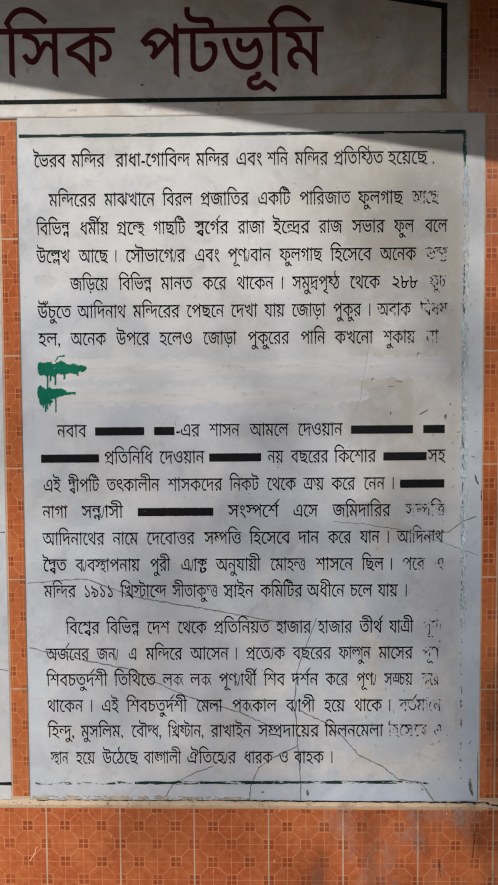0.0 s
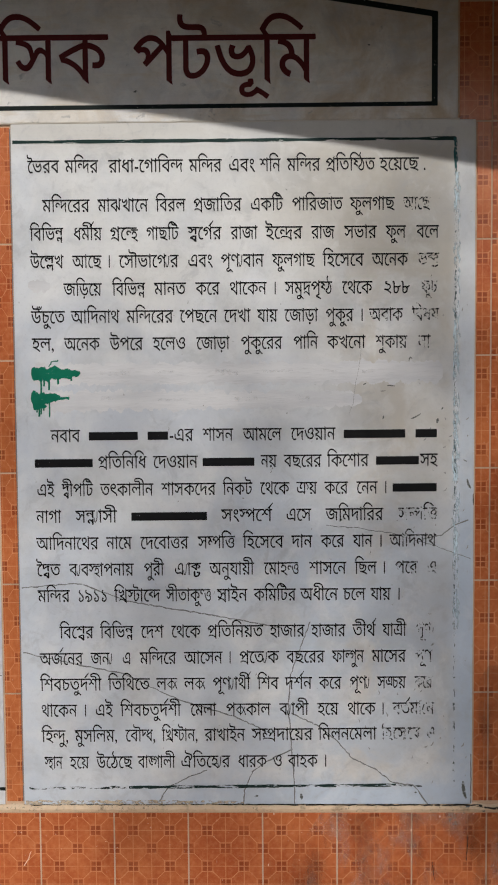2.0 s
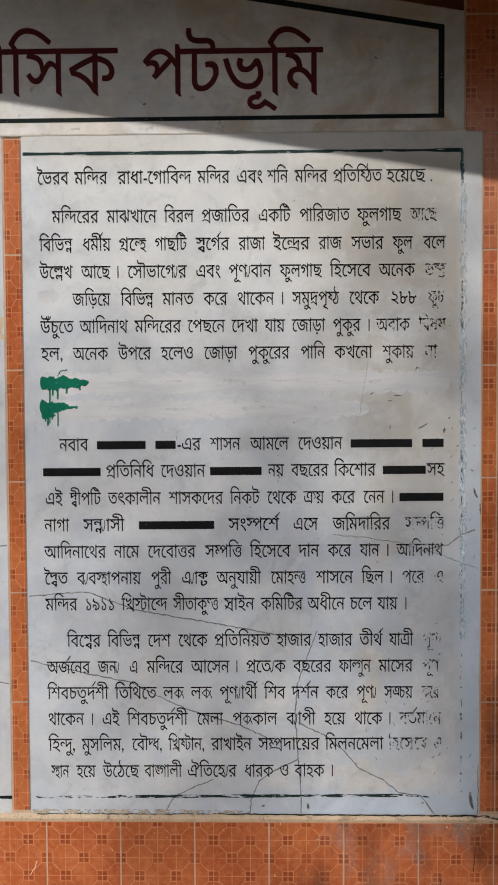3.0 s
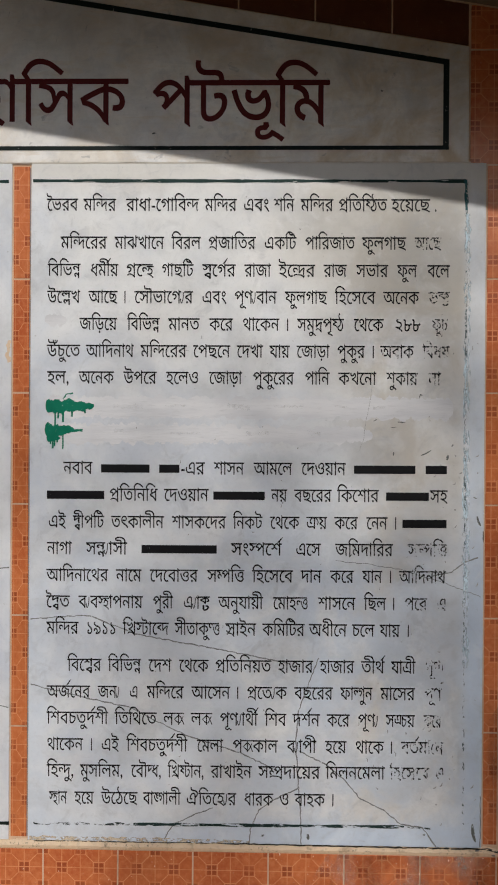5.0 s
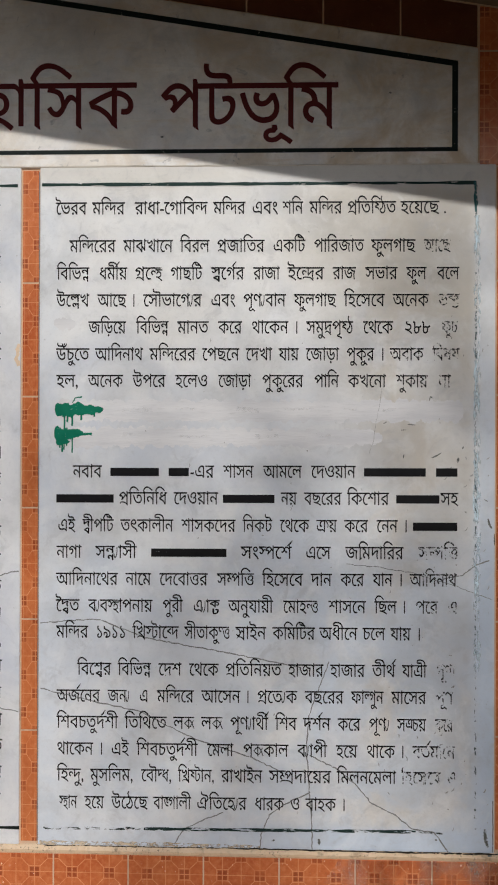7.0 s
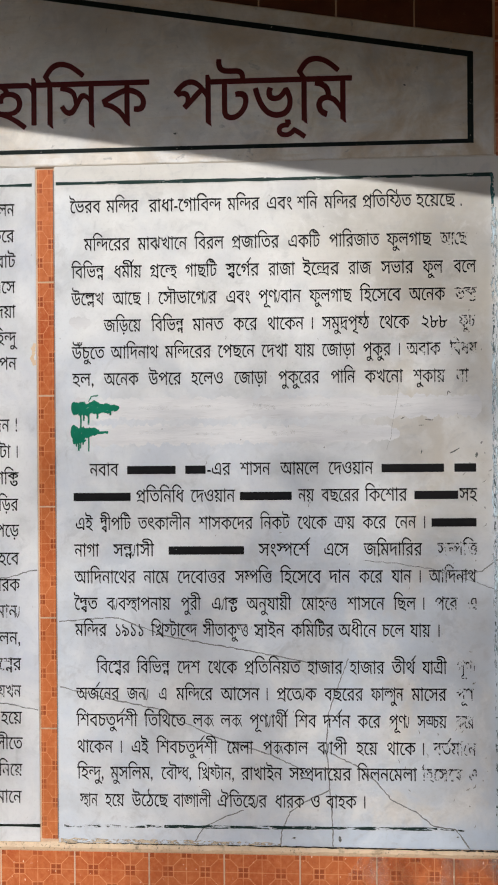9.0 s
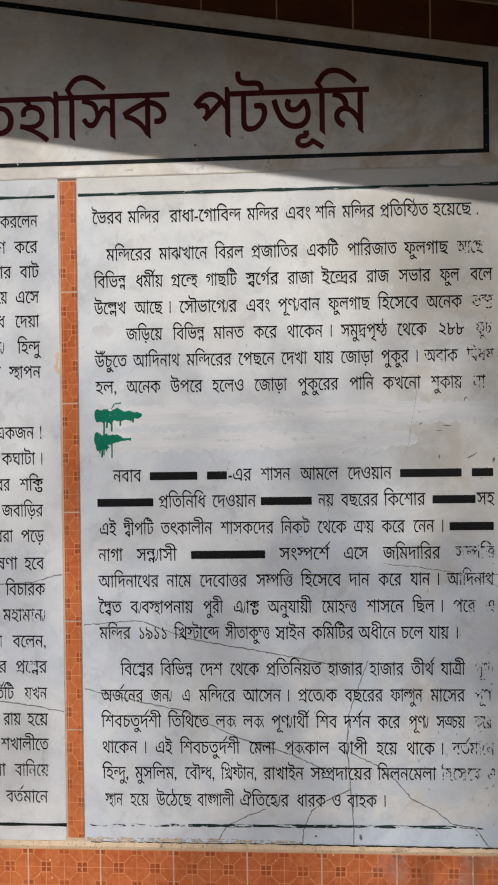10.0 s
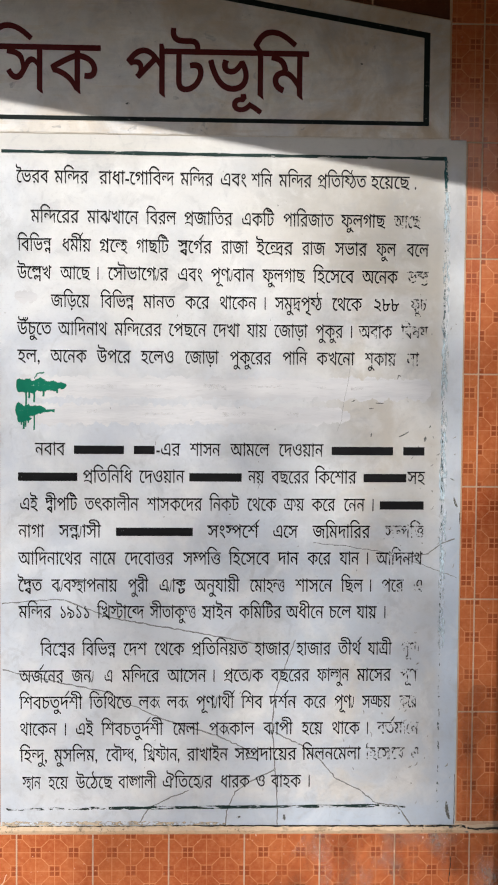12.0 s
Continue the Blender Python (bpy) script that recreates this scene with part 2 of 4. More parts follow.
def mortar_material(name, a, b, scale=35, grit=0.0):
    k = Mat(name, 0.85, 0.2)
    p = k.coords()
    n = k.noise(p, scale, 6, 0.65)
    col = k.mix(n, rgb(*a), rgb(*b))
    dirt = k.ramp(k.noise(p, scale * 0.25, 5, 0.7), 0.52, 0.7)
    col = k.mix(k.math("MULTIPLY", dirt, 0.75 if grit else 0.5), col, rgb(a[0] * 0.4, a[1] * 0.38, a[2] * 0.36))
    if grit:
        speck = k.math("MULTIPLY", k.ramp(k.noise(p, scale * 2.2, 4, 0.7), 0.56, 0.66), k.ramp(k.noise(p, scale * 0.12, 3), 0.42, 0.6))
        col = k.mix(k.math("MULTIPLY", speck, grit), col, rgb(0.10, 0.075, 0.055))
    k.base(col)
    k.bump(n, 0.6, 0.004)
    return k.m


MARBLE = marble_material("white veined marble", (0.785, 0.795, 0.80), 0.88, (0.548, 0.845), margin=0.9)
MARBLE_CLEAN = marble_material("clean white veined marble", (0.775, 0.785, 0.80), 0.12, (0.548, 0.845))
MARBLE_TITLE = marble_material("grey veined marble", (0.89, 0.86, 0.81), 0.45, (3.0, 0.2), 0.95)
INK = paint_material("black lettering paint", (0.005, 0.005, 0.006), 0.02)
INK_WORN = paint_material("flaked black lettering paint", (0.009, 0.009, 0.010), 0.212, 58, fine_part=0.16, edge=0.016)
INK_THIN = paint_material("thin black lettering paint", (0.012, 0.012, 0.013), 0.140, 62, fine_part=0.2, edge=0.02)
MAROON = paint_material("dark maroon lettering paint", (0.075, 0.008, 0.008), 0.0)
FRAME_BLACK = paint_material("black border paint", (0.006, 0.010, 0.009), 0.06, 60)
BORDER = paint_material("worn dark green border paint", (0.012, 0.030, 0.027), 0.125, 75, along=0.14)
BORDER_WORN = paint_material("flaked dark green border paint", (0.012, 0.028, 0.026), 0.155, 90, along=0.22)
BORDER_FLAKES = paint_material("last flakes of dark border paint", (0.02, 0.03, 0.03), 0.245, 90, along=0.3)
BORDER_FAINT = paint_material("nearly gone blue green border paint", (0.50, 0.61, 0.67), 0.268, 48, up=0.25, edge=0.12)
BORDER_TEAL = paint_material("flaked teal border paint", (0.022, 0.075, 0.080), 0.16, 90, up=0.5)
BORDER_DOTS = paint_material("last dark dots of border paint", (0.06, 0.085, 0.09), 0.275, 75, up=0.6)
SOOT = paint_material("black dirt", (0.03, 0.026, 0.022), 0.175, 60, 0.9, along=0.5)
TAN = paint_material("tan mortar smear", (0.46, 0.38, 0.28), 0.225, 55, 0.9, along=0.5, edge=0.08)
MARK = paint_material("dark rubbed marks", (0.10, 0.105, 0.10), 0.14, 130, 0.9, edge=0.06)
SOOT_THICK = paint_material("caked black dirt", (0.022, 0.019, 0.016), 0.15, 70, 0.9, along=0.5)
SCUFF = paint_material("grey scuffs", (0.26, 0.26, 0.25), 0.13, 120, 0.9, edge=0.09)
GREEN = paint_material("green splashed paint", (0.004, 0.125, 0.075), 0.05, 120, 0.4)
WHITEWASH = cover_material("white cover paint", (0.735, 0.735, 0.745), (0.64, 0.645, 0.665))
CRACK = paint_material("crack dirt and joint shade", (0.16, 0.163, 0.165), 0.115, 60, 0.9, edge=0.06)
TILE = tile_material()
LIME = wash_material("dried lime wash", (0.60, 0.47, 0.40), 0.58, 11, 0.55)
GRIME = wash_material("brown grime", (0.16, 0.08, 0.05), 0.5, 9, 0.35)
GHOST = wash_material("ghost of covered writing", (0.50, 0.50, 0.52), 0.28, 60, 1.0, 0.1)
SPATTER = paint_material("pale mortar spatter", (0.62, 0.42, 0.30), 0.02, 60, 0.9)
TILE_SHADED = shaded_tile_material()
GROUT = mortar_material("pale orange grout", (0.56, 0.37, 0.24), (0.72, 0.51, 0.36))
BED = mortar_material("cream mortar", (0.68, 0.49, 0.32), (0.84, 0.68, 0.50), 70, 0.85)
POINTING = mortar_material("pale pointing mortar", (0.66, 0.62, 0.56), (0.76, 0.72, 0.66), 50)
CONCRETE = mortar_material("dark brown weathered concrete", (0.11, 0.076, 0.05), (0.18, 0.13, 0.09), 8)
GROUND = mortar_material("dusty ground", (0.435, 0.335, 0.225), (0.525, 0.415, 0.295), 3)


def plain(name, a, b, scale, rough):
    k = Mat(name, rough, 0.3)
    p = k.coords()
    k.base(k.mix(k.noise(p, scale, 5), rgb(*a), rgb(*b)))
    k.bump(k.noise(p, scale * 3, 4), 0.4, 0.01)
    return k.m


BARK = plain("grey brown bark", (0.10, 0.075, 0.05), (0.2, 0.16, 0.12), 12, 0.9)
LEAF = plain("green leaf", (0.035, 0.08, 0.015), (0.07, 0.13, 0.03), 6, 0.5)


# ---- building helpers ----
def mesh_object(name, verts, faces, material, parent=None, label=""):
    me = bpy.data.meshes.new(name)
    me.from_pydata(verts, [], faces)
    me.materials.append(material)
    ob = new(name, me)
    ob.parent = parent
    return tagged(ob, label)


def prism(outline, y0, y1):
    """A plate with the outline (x, z), given clockwise as seen from the front, from y0 (front) to y1."""
    n = len(outline)
    verts = [(x, y0, z) for x, z in outline] + [(x, y1, z) for x, z in outline]
    faces = [tuple(range(n)), tuple(range(2 * n - 1, n - 1, -1))]
    faces += [(i, i + n, (i + 1) % n + n, (i + 1) % n) for i in range(n)]
    return verts, faces


def plate(name, outline, y0, y1, material, parent=None, label="", bevel=0.0, origin=None):
    """A plate as a mesh with bevelled edges, its origin at the middle of its outline unless given."""
    ox, oz = origin or (sum(p[0] for p in outline) / len(outline), sum(p[1] for p in outline) / len(outline))
    verts, faces = prism([(x - ox, z - oz) for x, z in outline], y0, y1)
    bm = bmesh.new()
    vs = [bm.verts.new(v) for v in verts]
    for f in faces:
        bm.faces.new([vs[i] for i in f])
    bmesh.ops.recalc_face_normals(bm, faces=bm.faces[:])
    if bevel:
        bmesh.ops.bevel(bm, geom=bm.edges[:], offset=bevel, segments=1, affect="EDGES")
    me = bpy.data.meshes.new(name)
    bm.to_mesh(me)
    bm.free()
    me.materials.append(material)
    ob = new(name, me)
    ob.location = (ox, 0, oz)
    ob.parent = parent
    return tagged(ob, label)


def clip(poly, a, b, c):
    """The part of a polygon where a * x + b * z <= c."""
    out = []
    for (x0, z0), (x1, z1) in zip(poly, poly[1:] + poly[:1]):
        d0, d1 = a * x0 + b * z0 - c, a * x1 + b * z1 - c
        if d0 <= 0:
            out.append((x0, z0))
        if d0 * d1 < 0:
            s = d0 / (d0 - d1)
            out.append((x0 + s * (x1 - x0), z0 + s * (z1 - z0)))
    return out


def rect(x0, z0, x1, z1):
    return [(x0, z0), (x0, z1), (x1, z1), (x1, z0)]


# ---- the wall ----
FACE = 2.0                     # front of the marble
TILE_Y, WALL_Y = 2.004, 2.0052  # front of the tiles, and of the wall behind them
PEAK, SLOPE = -1.30, 0.165     # the gable


def top_line(x, at):
    """A line parallel to the gable's slope that is at height `at` above x = 0.52."""
    return at - SLOPE * (abs(x - PEAK) - (0.52 - PEAK))


RIGHT, LEFT = 1.35, -3.95
wall = plate("wall_north", [(LEFT, 0.0), (LEFT, top_line(LEFT, 2.66)), (PEAK, top_line(PEAK, 2.66)), (RIGHT, top_line(RIGHT, 2.66)), (RIGHT, 0.0)],
             WALL_Y, 2.26, GROUT, origin=(0, 0))
tagged(wall, "masonry gable wall faced with orange glazed tiles", "wall", kind="structure")

# canopy: a gabled concrete slab over the wall, open towards the sun
OUT = 1.196
ends = [(LEFT - 0.2, 2.66), (PEAK, 2.66), (RIGHT + 0.25, 2.66)]
low = [(x, top_line(x, z)) for x, z in ends]
canopy = plate("canopy", low + [(x, z + 0.10) for x, z in reversed(low)], OUT, 2.30, CONCRETE, origin=(0, 0), bevel=0.006)
tagged(canopy, "weathered concrete gable canopy projecting over the tiled wall", "canopy", kind="structure")

ground = mesh_object("ground", [(-900, -900, 0), (900, -900, 0), (900, 900, 0), (-900, 900, 0)], [(0, 1, 2, 3)], GROUND)
tagged(ground, "pale dusty ground in front of the wall", "ground", kind="structure")


# ---- a tree out in front, through whose open crown the sun falls on the wall ----
def tree(foot, aim, spread, clumps, each, seed, tufts=(), gaps=()):
    """A crown of leafy clumps, seen along the sun's rays against the wall; tufts are denser, gaps are open sky."""
    rng = random.Random(seed)
    root = new("tree")
    root.location = foot
    tagged(root, "broad-leaved tree with an open leafy crown on dusty ground", "tree")
    spots = []
    while len(spots) < clumps:
        p = Vector((rng.gauss(aim[0], spread[0]), FACE, rng.gauss(aim[1], spread[1]))) + toward * rng.uniform(11.5, 15.5)
        if p.z > 2.3:
            spots.append(p - Vector(foot))

    loose = [(p, 0.38, 0.38, 0.29, each) for p in spots]
    for x, z, wide, tall, leaves in tufts:
        p = Vector((x, FACE, z)) + toward * rng.uniform(12.0, 13.5) - Vector(foot)
        spots.append(p)
        loose.append((p, wide, 0.15, tall, leaves))

    def open_sky(c):
        w = c + Vector(foot)
        q = w - toward * ((w.y - FACE) / toward.y)
        return any(((q.x - x) / rx) ** 2 + ((q.z - z) / rz) ** 2 < 1 for x, z, rx, rz in gaps)

    def limb(points, r0, r1, verts, faces):
        at, n = len(verts), 7
        for i, p in enumerate(points):
            r = r0 + (r1 - r0) * i / (len(points) - 1)
            d = (points[min(i + 1, len(points) - 1)] - points[max(i - 1, 0)]).normalized()
            q = d.to_track_quat("Z", "Y")
            for a in range(n):
                t = 2 * math.pi * a / n
                verts.append(p + q @ Vector((math.cos(t) * r, math.sin(t) * r, 0)))
            if i:
                for a in range(n):
                    b = (a + 1) % n
                    faces.append((at + (i - 1) * n + a, at + (i - 1) * n + b, at + i * n + b, at + i * n + a))

    middle = sum(spots, Vector()) / len(spots)
    verts, faces = [], []
    fork = Vector((middle.x * 0.15, middle.y * 0.15, 4.2))
    limb([Vector((0, 0, 0)), Vector((0.08, 0.03, 1.5)), Vector((0.02, -0.05, 2.9)), fork], 0.2, 0.12, verts, faces)
    for p in spots:
        half = fork.lerp(p, 0.5) + Vector((rng.uniform(-0.2, 0.2), rng.uniform(-0.2, 0.2), rng.uniform(0.05, 0.35)))
        limb([fork, fork.lerp(half, 0.5), half, p], 0.016, 0.003, verts, faces)
    mesh_object("trunk", [tuple(v) for v in verts], faces, BARK, root)
    verts, faces = [], []
    for p, wide, deep, tall, leaves in loose:
        for _ in range(leaves):
            c = p + Vector((rng.gauss(0, wide), rng.gauss(0, deep), rng.gauss(0, tall)))
            m = Euler((rng.uniform(-0.9, 0.9), rng.uniform(-0.9, 0.9), rng.uniform(0, 6.28))).to_matrix()
            ln, wd, at = rng.uniform(0.09, 0.15), rng.uniform(0.04, 0.06), len(verts)
            if open_sky(c):
                continue
            for x, y, z in ((0, 0, 0), (0.35, 0.5, 0.12), (0.35, -0.5, 0.12), (0.7, 0.36, 0.1), (0.7, -0.36, 0.1), (1, 0, -0.05), (0.5, 0, 0)):
                verts.append(tuple(c + m @ Vector((x * ln, y * wd, z * wd))))
            faces += [(at, at + 6, at + 1), (at, at + 2, at + 6), (at + 1, at + 6, at + 5, at + 3), (at + 2, at + 4, at + 5, at + 6)]
    mesh_object("crown", verts, faces, LEAF, root, "small green leaves")
    return root


tree((9.5, -8.2, 0.0), (0.42, 1.04), (1.0, 0.30), 84, 16, 31,
     tufts=[(-0.20, 0.46, 0.10, 0.09, 48), (0.62, 0.34, 0.09, 0.18, 42), (0.40, 1.84, 0.15, 0.22, 80)],
     gaps=[(0.15, 0.75, 0.22, 0.20), (0.28, 0.45, 0.21, 0.17), (-0.62, 0.80, 0.18, 0.14), (-0.62, 0.42, 0.22, 0.20), (-0.56, 1.13, 0.16, 0.10)])


# ---- unseen foliage belt round the yard and side slab, both added to block sky light ----
def woods(radius, height, seed):
    """A thick uneven belt of foliage round the open yard, unseen, added to block the low sky."""
    rng, verts, faces = random.Random(seed), [], []
    for i in range(2600):
        a = rng.uniform(math.pi * 0.98, math.pi * 2.02)
        r, z = radius * rng.uniform(0.9, 1.35), rng.uniform(0.0, 1.0)
        c = Vector((math.cos(a) * r, math.sin(a) * r + 3, height * z * (0.75 + 0.25 * math.sin(a * 9 + seed))))
        m = Euler((rng.uniform(-1.2, 1.2), rng.uniform(-1.2, 1.2), rng.uniform(0, 6.28))).to_matrix()
        w, at = rng.uniform(0.5, 1.1), len(verts)
        for x, y, k in ((-1, 0, 0), (-0.3, 0.6, 0.2), (0.5, 0.7, -0.1), (1, 0.1, 0.1), (0.4, -0.6, 0.2), (-0.5, -0.6, -0.1)):
            verts.append(tuple(c + m @ Vector((x * w, y * w, k * w))))
        faces.append(tuple(range(at, at + 6)))
    ob = mesh_object("woods", verts, faces, LEAF)
    return tagged(ob, "unseen belt of foliage added to block low sky light", "woods", kind="stuff")


woods(13.0, 7.0, 4)
# out-of-view slab added to dim the wall's right side
side_block = plate("sky_block_east", rect(0.76, 0.0, 0.94, 2.60), 1.66, WALL_Y, CONCRETE, origin=(0, 0), bevel=0.004)
tagged(side_block, "unseen concrete slab added to block sky light from the right", "wall", kind="structure")

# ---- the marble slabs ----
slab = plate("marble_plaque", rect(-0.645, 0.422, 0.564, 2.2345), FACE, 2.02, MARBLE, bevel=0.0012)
tagged(slab, "white marble plaque with black painted writing, cracked and stained", "plaque", group="inscribed slabs")
slab_left = plate("marble_plaque", rect(-1.905, 0.422, -0.697, 2.2345), FACE, 2.02, MARBLE_CLEAN, bevel=0.0012)
tagged(slab_left, "white marble plaque with black painted writing beside a tile strip", "plaque", group="inscribed slabs")
head = [(-3.12, 2.2375), (-3.12, top_line(-3.12, 2.541)), (PEAK, top_line(PEAK, 2.541)), (0.517, top_line(0.517, 2.541)), (0.517, 2.2375)]
title_slab = plate("title_plaque", head, FACE, 2.02, MARBLE_TITLE, bevel=0.0012)
tagged(title_slab, "gable-topped grey marble plaque with large maroon heading in black border", "plaque")


# ---- lettering ----
def onto(parent):
    """Children are given in the world's metres: take off the parent's place."""
    return -Vector(parent.location)


font_curve = bpy.data.curves.new("lettering", "FONT")
font_ob = new("lettering", font_curve)
GLYPHS = {}
BOLD = [0.003]


def outlines(text):
    """The closed outlines of a text at size 1, as lists of points."""
    font_curve.body = text
    deps = bpy.context.evaluated_depsgraph_get()
    deps.update()
    curve, loops = font_ob.evaluated_get(deps).to_curve(deps), []
    for sp in curve.splines:
        pts, n = [], len(sp.bezier_points)
        for a, b in zip(range(n), [*range(1, n), 0]):
            p, q = sp.bezier_points[a], sp.bezier_points[b]
            pts += geometry.interpolate_bezier(p.co.xy, p.handle_right.xy, q.handle_left.xy, q.co.xy, 5)[:-1]
        loop = [v for v, w in zip(pts, pts[-1:] + pts[:-1]) if (v - w).length > 1e-4]
        if len(loop) > 2:
            loops.append(loop)
    font_ob.to_curve_clear()
    return loops


def turning(loop):
    return sum(a.x * b.y - b.x * a.y for a, b in zip(loop, loop[1:] + loop[:1])) / 2


def winding(p, loops):
    """How often the outlines go round p."""
    n = 0
    for loop in loops:
        for a, b in zip(loop, loop[1:] + loop[:1]):
            if (a.y <= p.y) != (b.y <= p.y) and p.x < a.x + (p.y - a.y) / (b.y - a.y) * (b.x - a.x):
                n += 1 if b.y > a.y else -1
    return n


def swollen(loop, by, sign):
    out = []
    for a, p, b in zip(loop[-1:] + loop[:-1], loop, loop[1:] + loop[:1]):
        d = (b - a).normalized()
        out.append(p + Vector((d.y, -d.x)) * by * sign)
    return out


def glyph(ch, extra=0.0):
    """Points, faces and advance of one sign, at size 1, baseline at 0."""
    key = (ch, extra)
    if key not in GLYPHS:
        loops = outlines(ch)
        areas = [turning(p) for p in loops]
        sign = math.copysign(1, max(areas, key=abs)) if areas else 1
        loops = [swollen(p, BOLD[0] + extra, sign) for p in loops]
        points, edges, verts, faces = [], [], [], []
        for p in loops:
            at, n = len(points), len(p)
            points += p
            edges += [(at + i, at + (i + 1) % n) for i in range(n)]
        if points:
            flat, _, tris, *_ = geometry.delaunay_2d_cdt(points, edges, [], 0, 1e-5)
            verts = [(v.x, v.y, 0) for v in flat]
            faces = [tuple(t) for t in tris if winding(sum((flat[i] for i in t), Vector((0, 0))) / 3, loops)]
        right = [max(v.x for loop in outlines(t) for v in loop) for t in (ch + "     ।", "     ।")]
        GLYPHS[key] = (verts, faces, right[0] - right[1])
    return GLYPHS[key]


def beheaded(ch, cut=0.50):
    """A letter without its head line, for the lower half of a joined letter."""
    key = ch + "/"
    if key not in GLYPHS:
        verts, faces, adv = glyph(ch, 0.026)
        bm = bmesh.new()
        vs = [bm.verts.new(v) for v in verts]
        for f in faces:
            bm.faces.new([vs[i] for i in f])
        bmesh.ops.bisect_plane(bm, geom=bm.verts[:] + bm.edges[:] + bm.faces[:], plane_co=(0, cut, 0), plane_no=(0, 1, 0), clear_outer=True)
        bm.verts.index_update()
        GLYPHS[key] = ([tuple(v.co) for v in bm.verts], [tuple(v.index for v in f.verts) for f in bm.faces], adv)
        bm.free()
    return GLYPHS[key]


def curved(points, n=4):
    """A smooth line through points."""
    out = []
    for i in range(len(points) - 1):
        p = [Vector(points[min(max(j, 0), len(points) - 1)]) for j in (i - 1, i, i + 1, i + 2)]
        for k in range(n):
            t = k / n
            out.append(tuple(0.5 * (2 * p[1] + (p[2] - p[0]) * t + (2 * p[0] - 5 * p[1] + 4 * p[2] - p[3]) * t * t + (3 * p[1] - p[0] - 3 * p[2] + p[3]) * t ** 3)))
    return out + [tuple(points[-1])]


def stroke(points, width):
    """A brush stroke through points, as a ribbon of quads."""
    verts, faces = [], []
    for i, (x, y) in enumerate(points):
        a, b = points[max(i - 1, 0)], points[min(i + 1, len(points) - 1)]
        d = Vector((b[0] - a[0], b[1] - a[1])).normalized()
        w = width[i] if isinstance(width, (list, tuple)) else width
        verts += [(x - d.y * w / 2, y + d.x * w / 2, 0), (x + d.y * w / 2, y - d.x * w / 2, 0)]
        if i:
            faces.append((2 * i - 2, 2 * i - 1, 2 * i + 1, 2 * i))
    return verts, faces, 0.0


BASES = set(chr(c) for c in range(0x0985, 0x09BA)) | {"ড়", "ঢ়", "য়"}
SIGNS = set("ািীুূৃেৈোৌঁ")
LOW_FORM = {"নত": "ও", "ণড": "ও", "নথ": "হ", "সথ": "হ"}
BESIDE = {"নদ", "নত", "নথ", "ণড", "সথ", "সট", "মপ", "সপ", "ষট", "ষঠ", "বদ", "তত", "লগ", "ঙগ", "দধ", "ঞচ", "কষ"}


def left_part(ch, share=0.66):
    """A letter without the stem at its right, for the first half of a joined letter."""
    key = ch + "<"
    if key not in GLYPHS:
        verts, faces, adv = glyph(ch, 0.010)
        bm = bmesh.new()
        vs = [bm.verts.new(v) for v in verts]
        for f in faces:
            bm.faces.new([vs[i] for i in f])
        bmesh.ops.bisect_plane(bm, geom=bm.verts[:] + bm.edges[:] + bm.faces[:], plane_co=(share * adv, 0, 0), plane_no=(1, 0, 0), clear_outer=True)
        bm.verts.index_update()
        GLYPHS[key] = ([tuple(v.co) for v in bm.verts], [tuple(v.index for v in f.verts) for f in bm.faces], share * adv)
        bm.free()
    return GLYPHS[key]


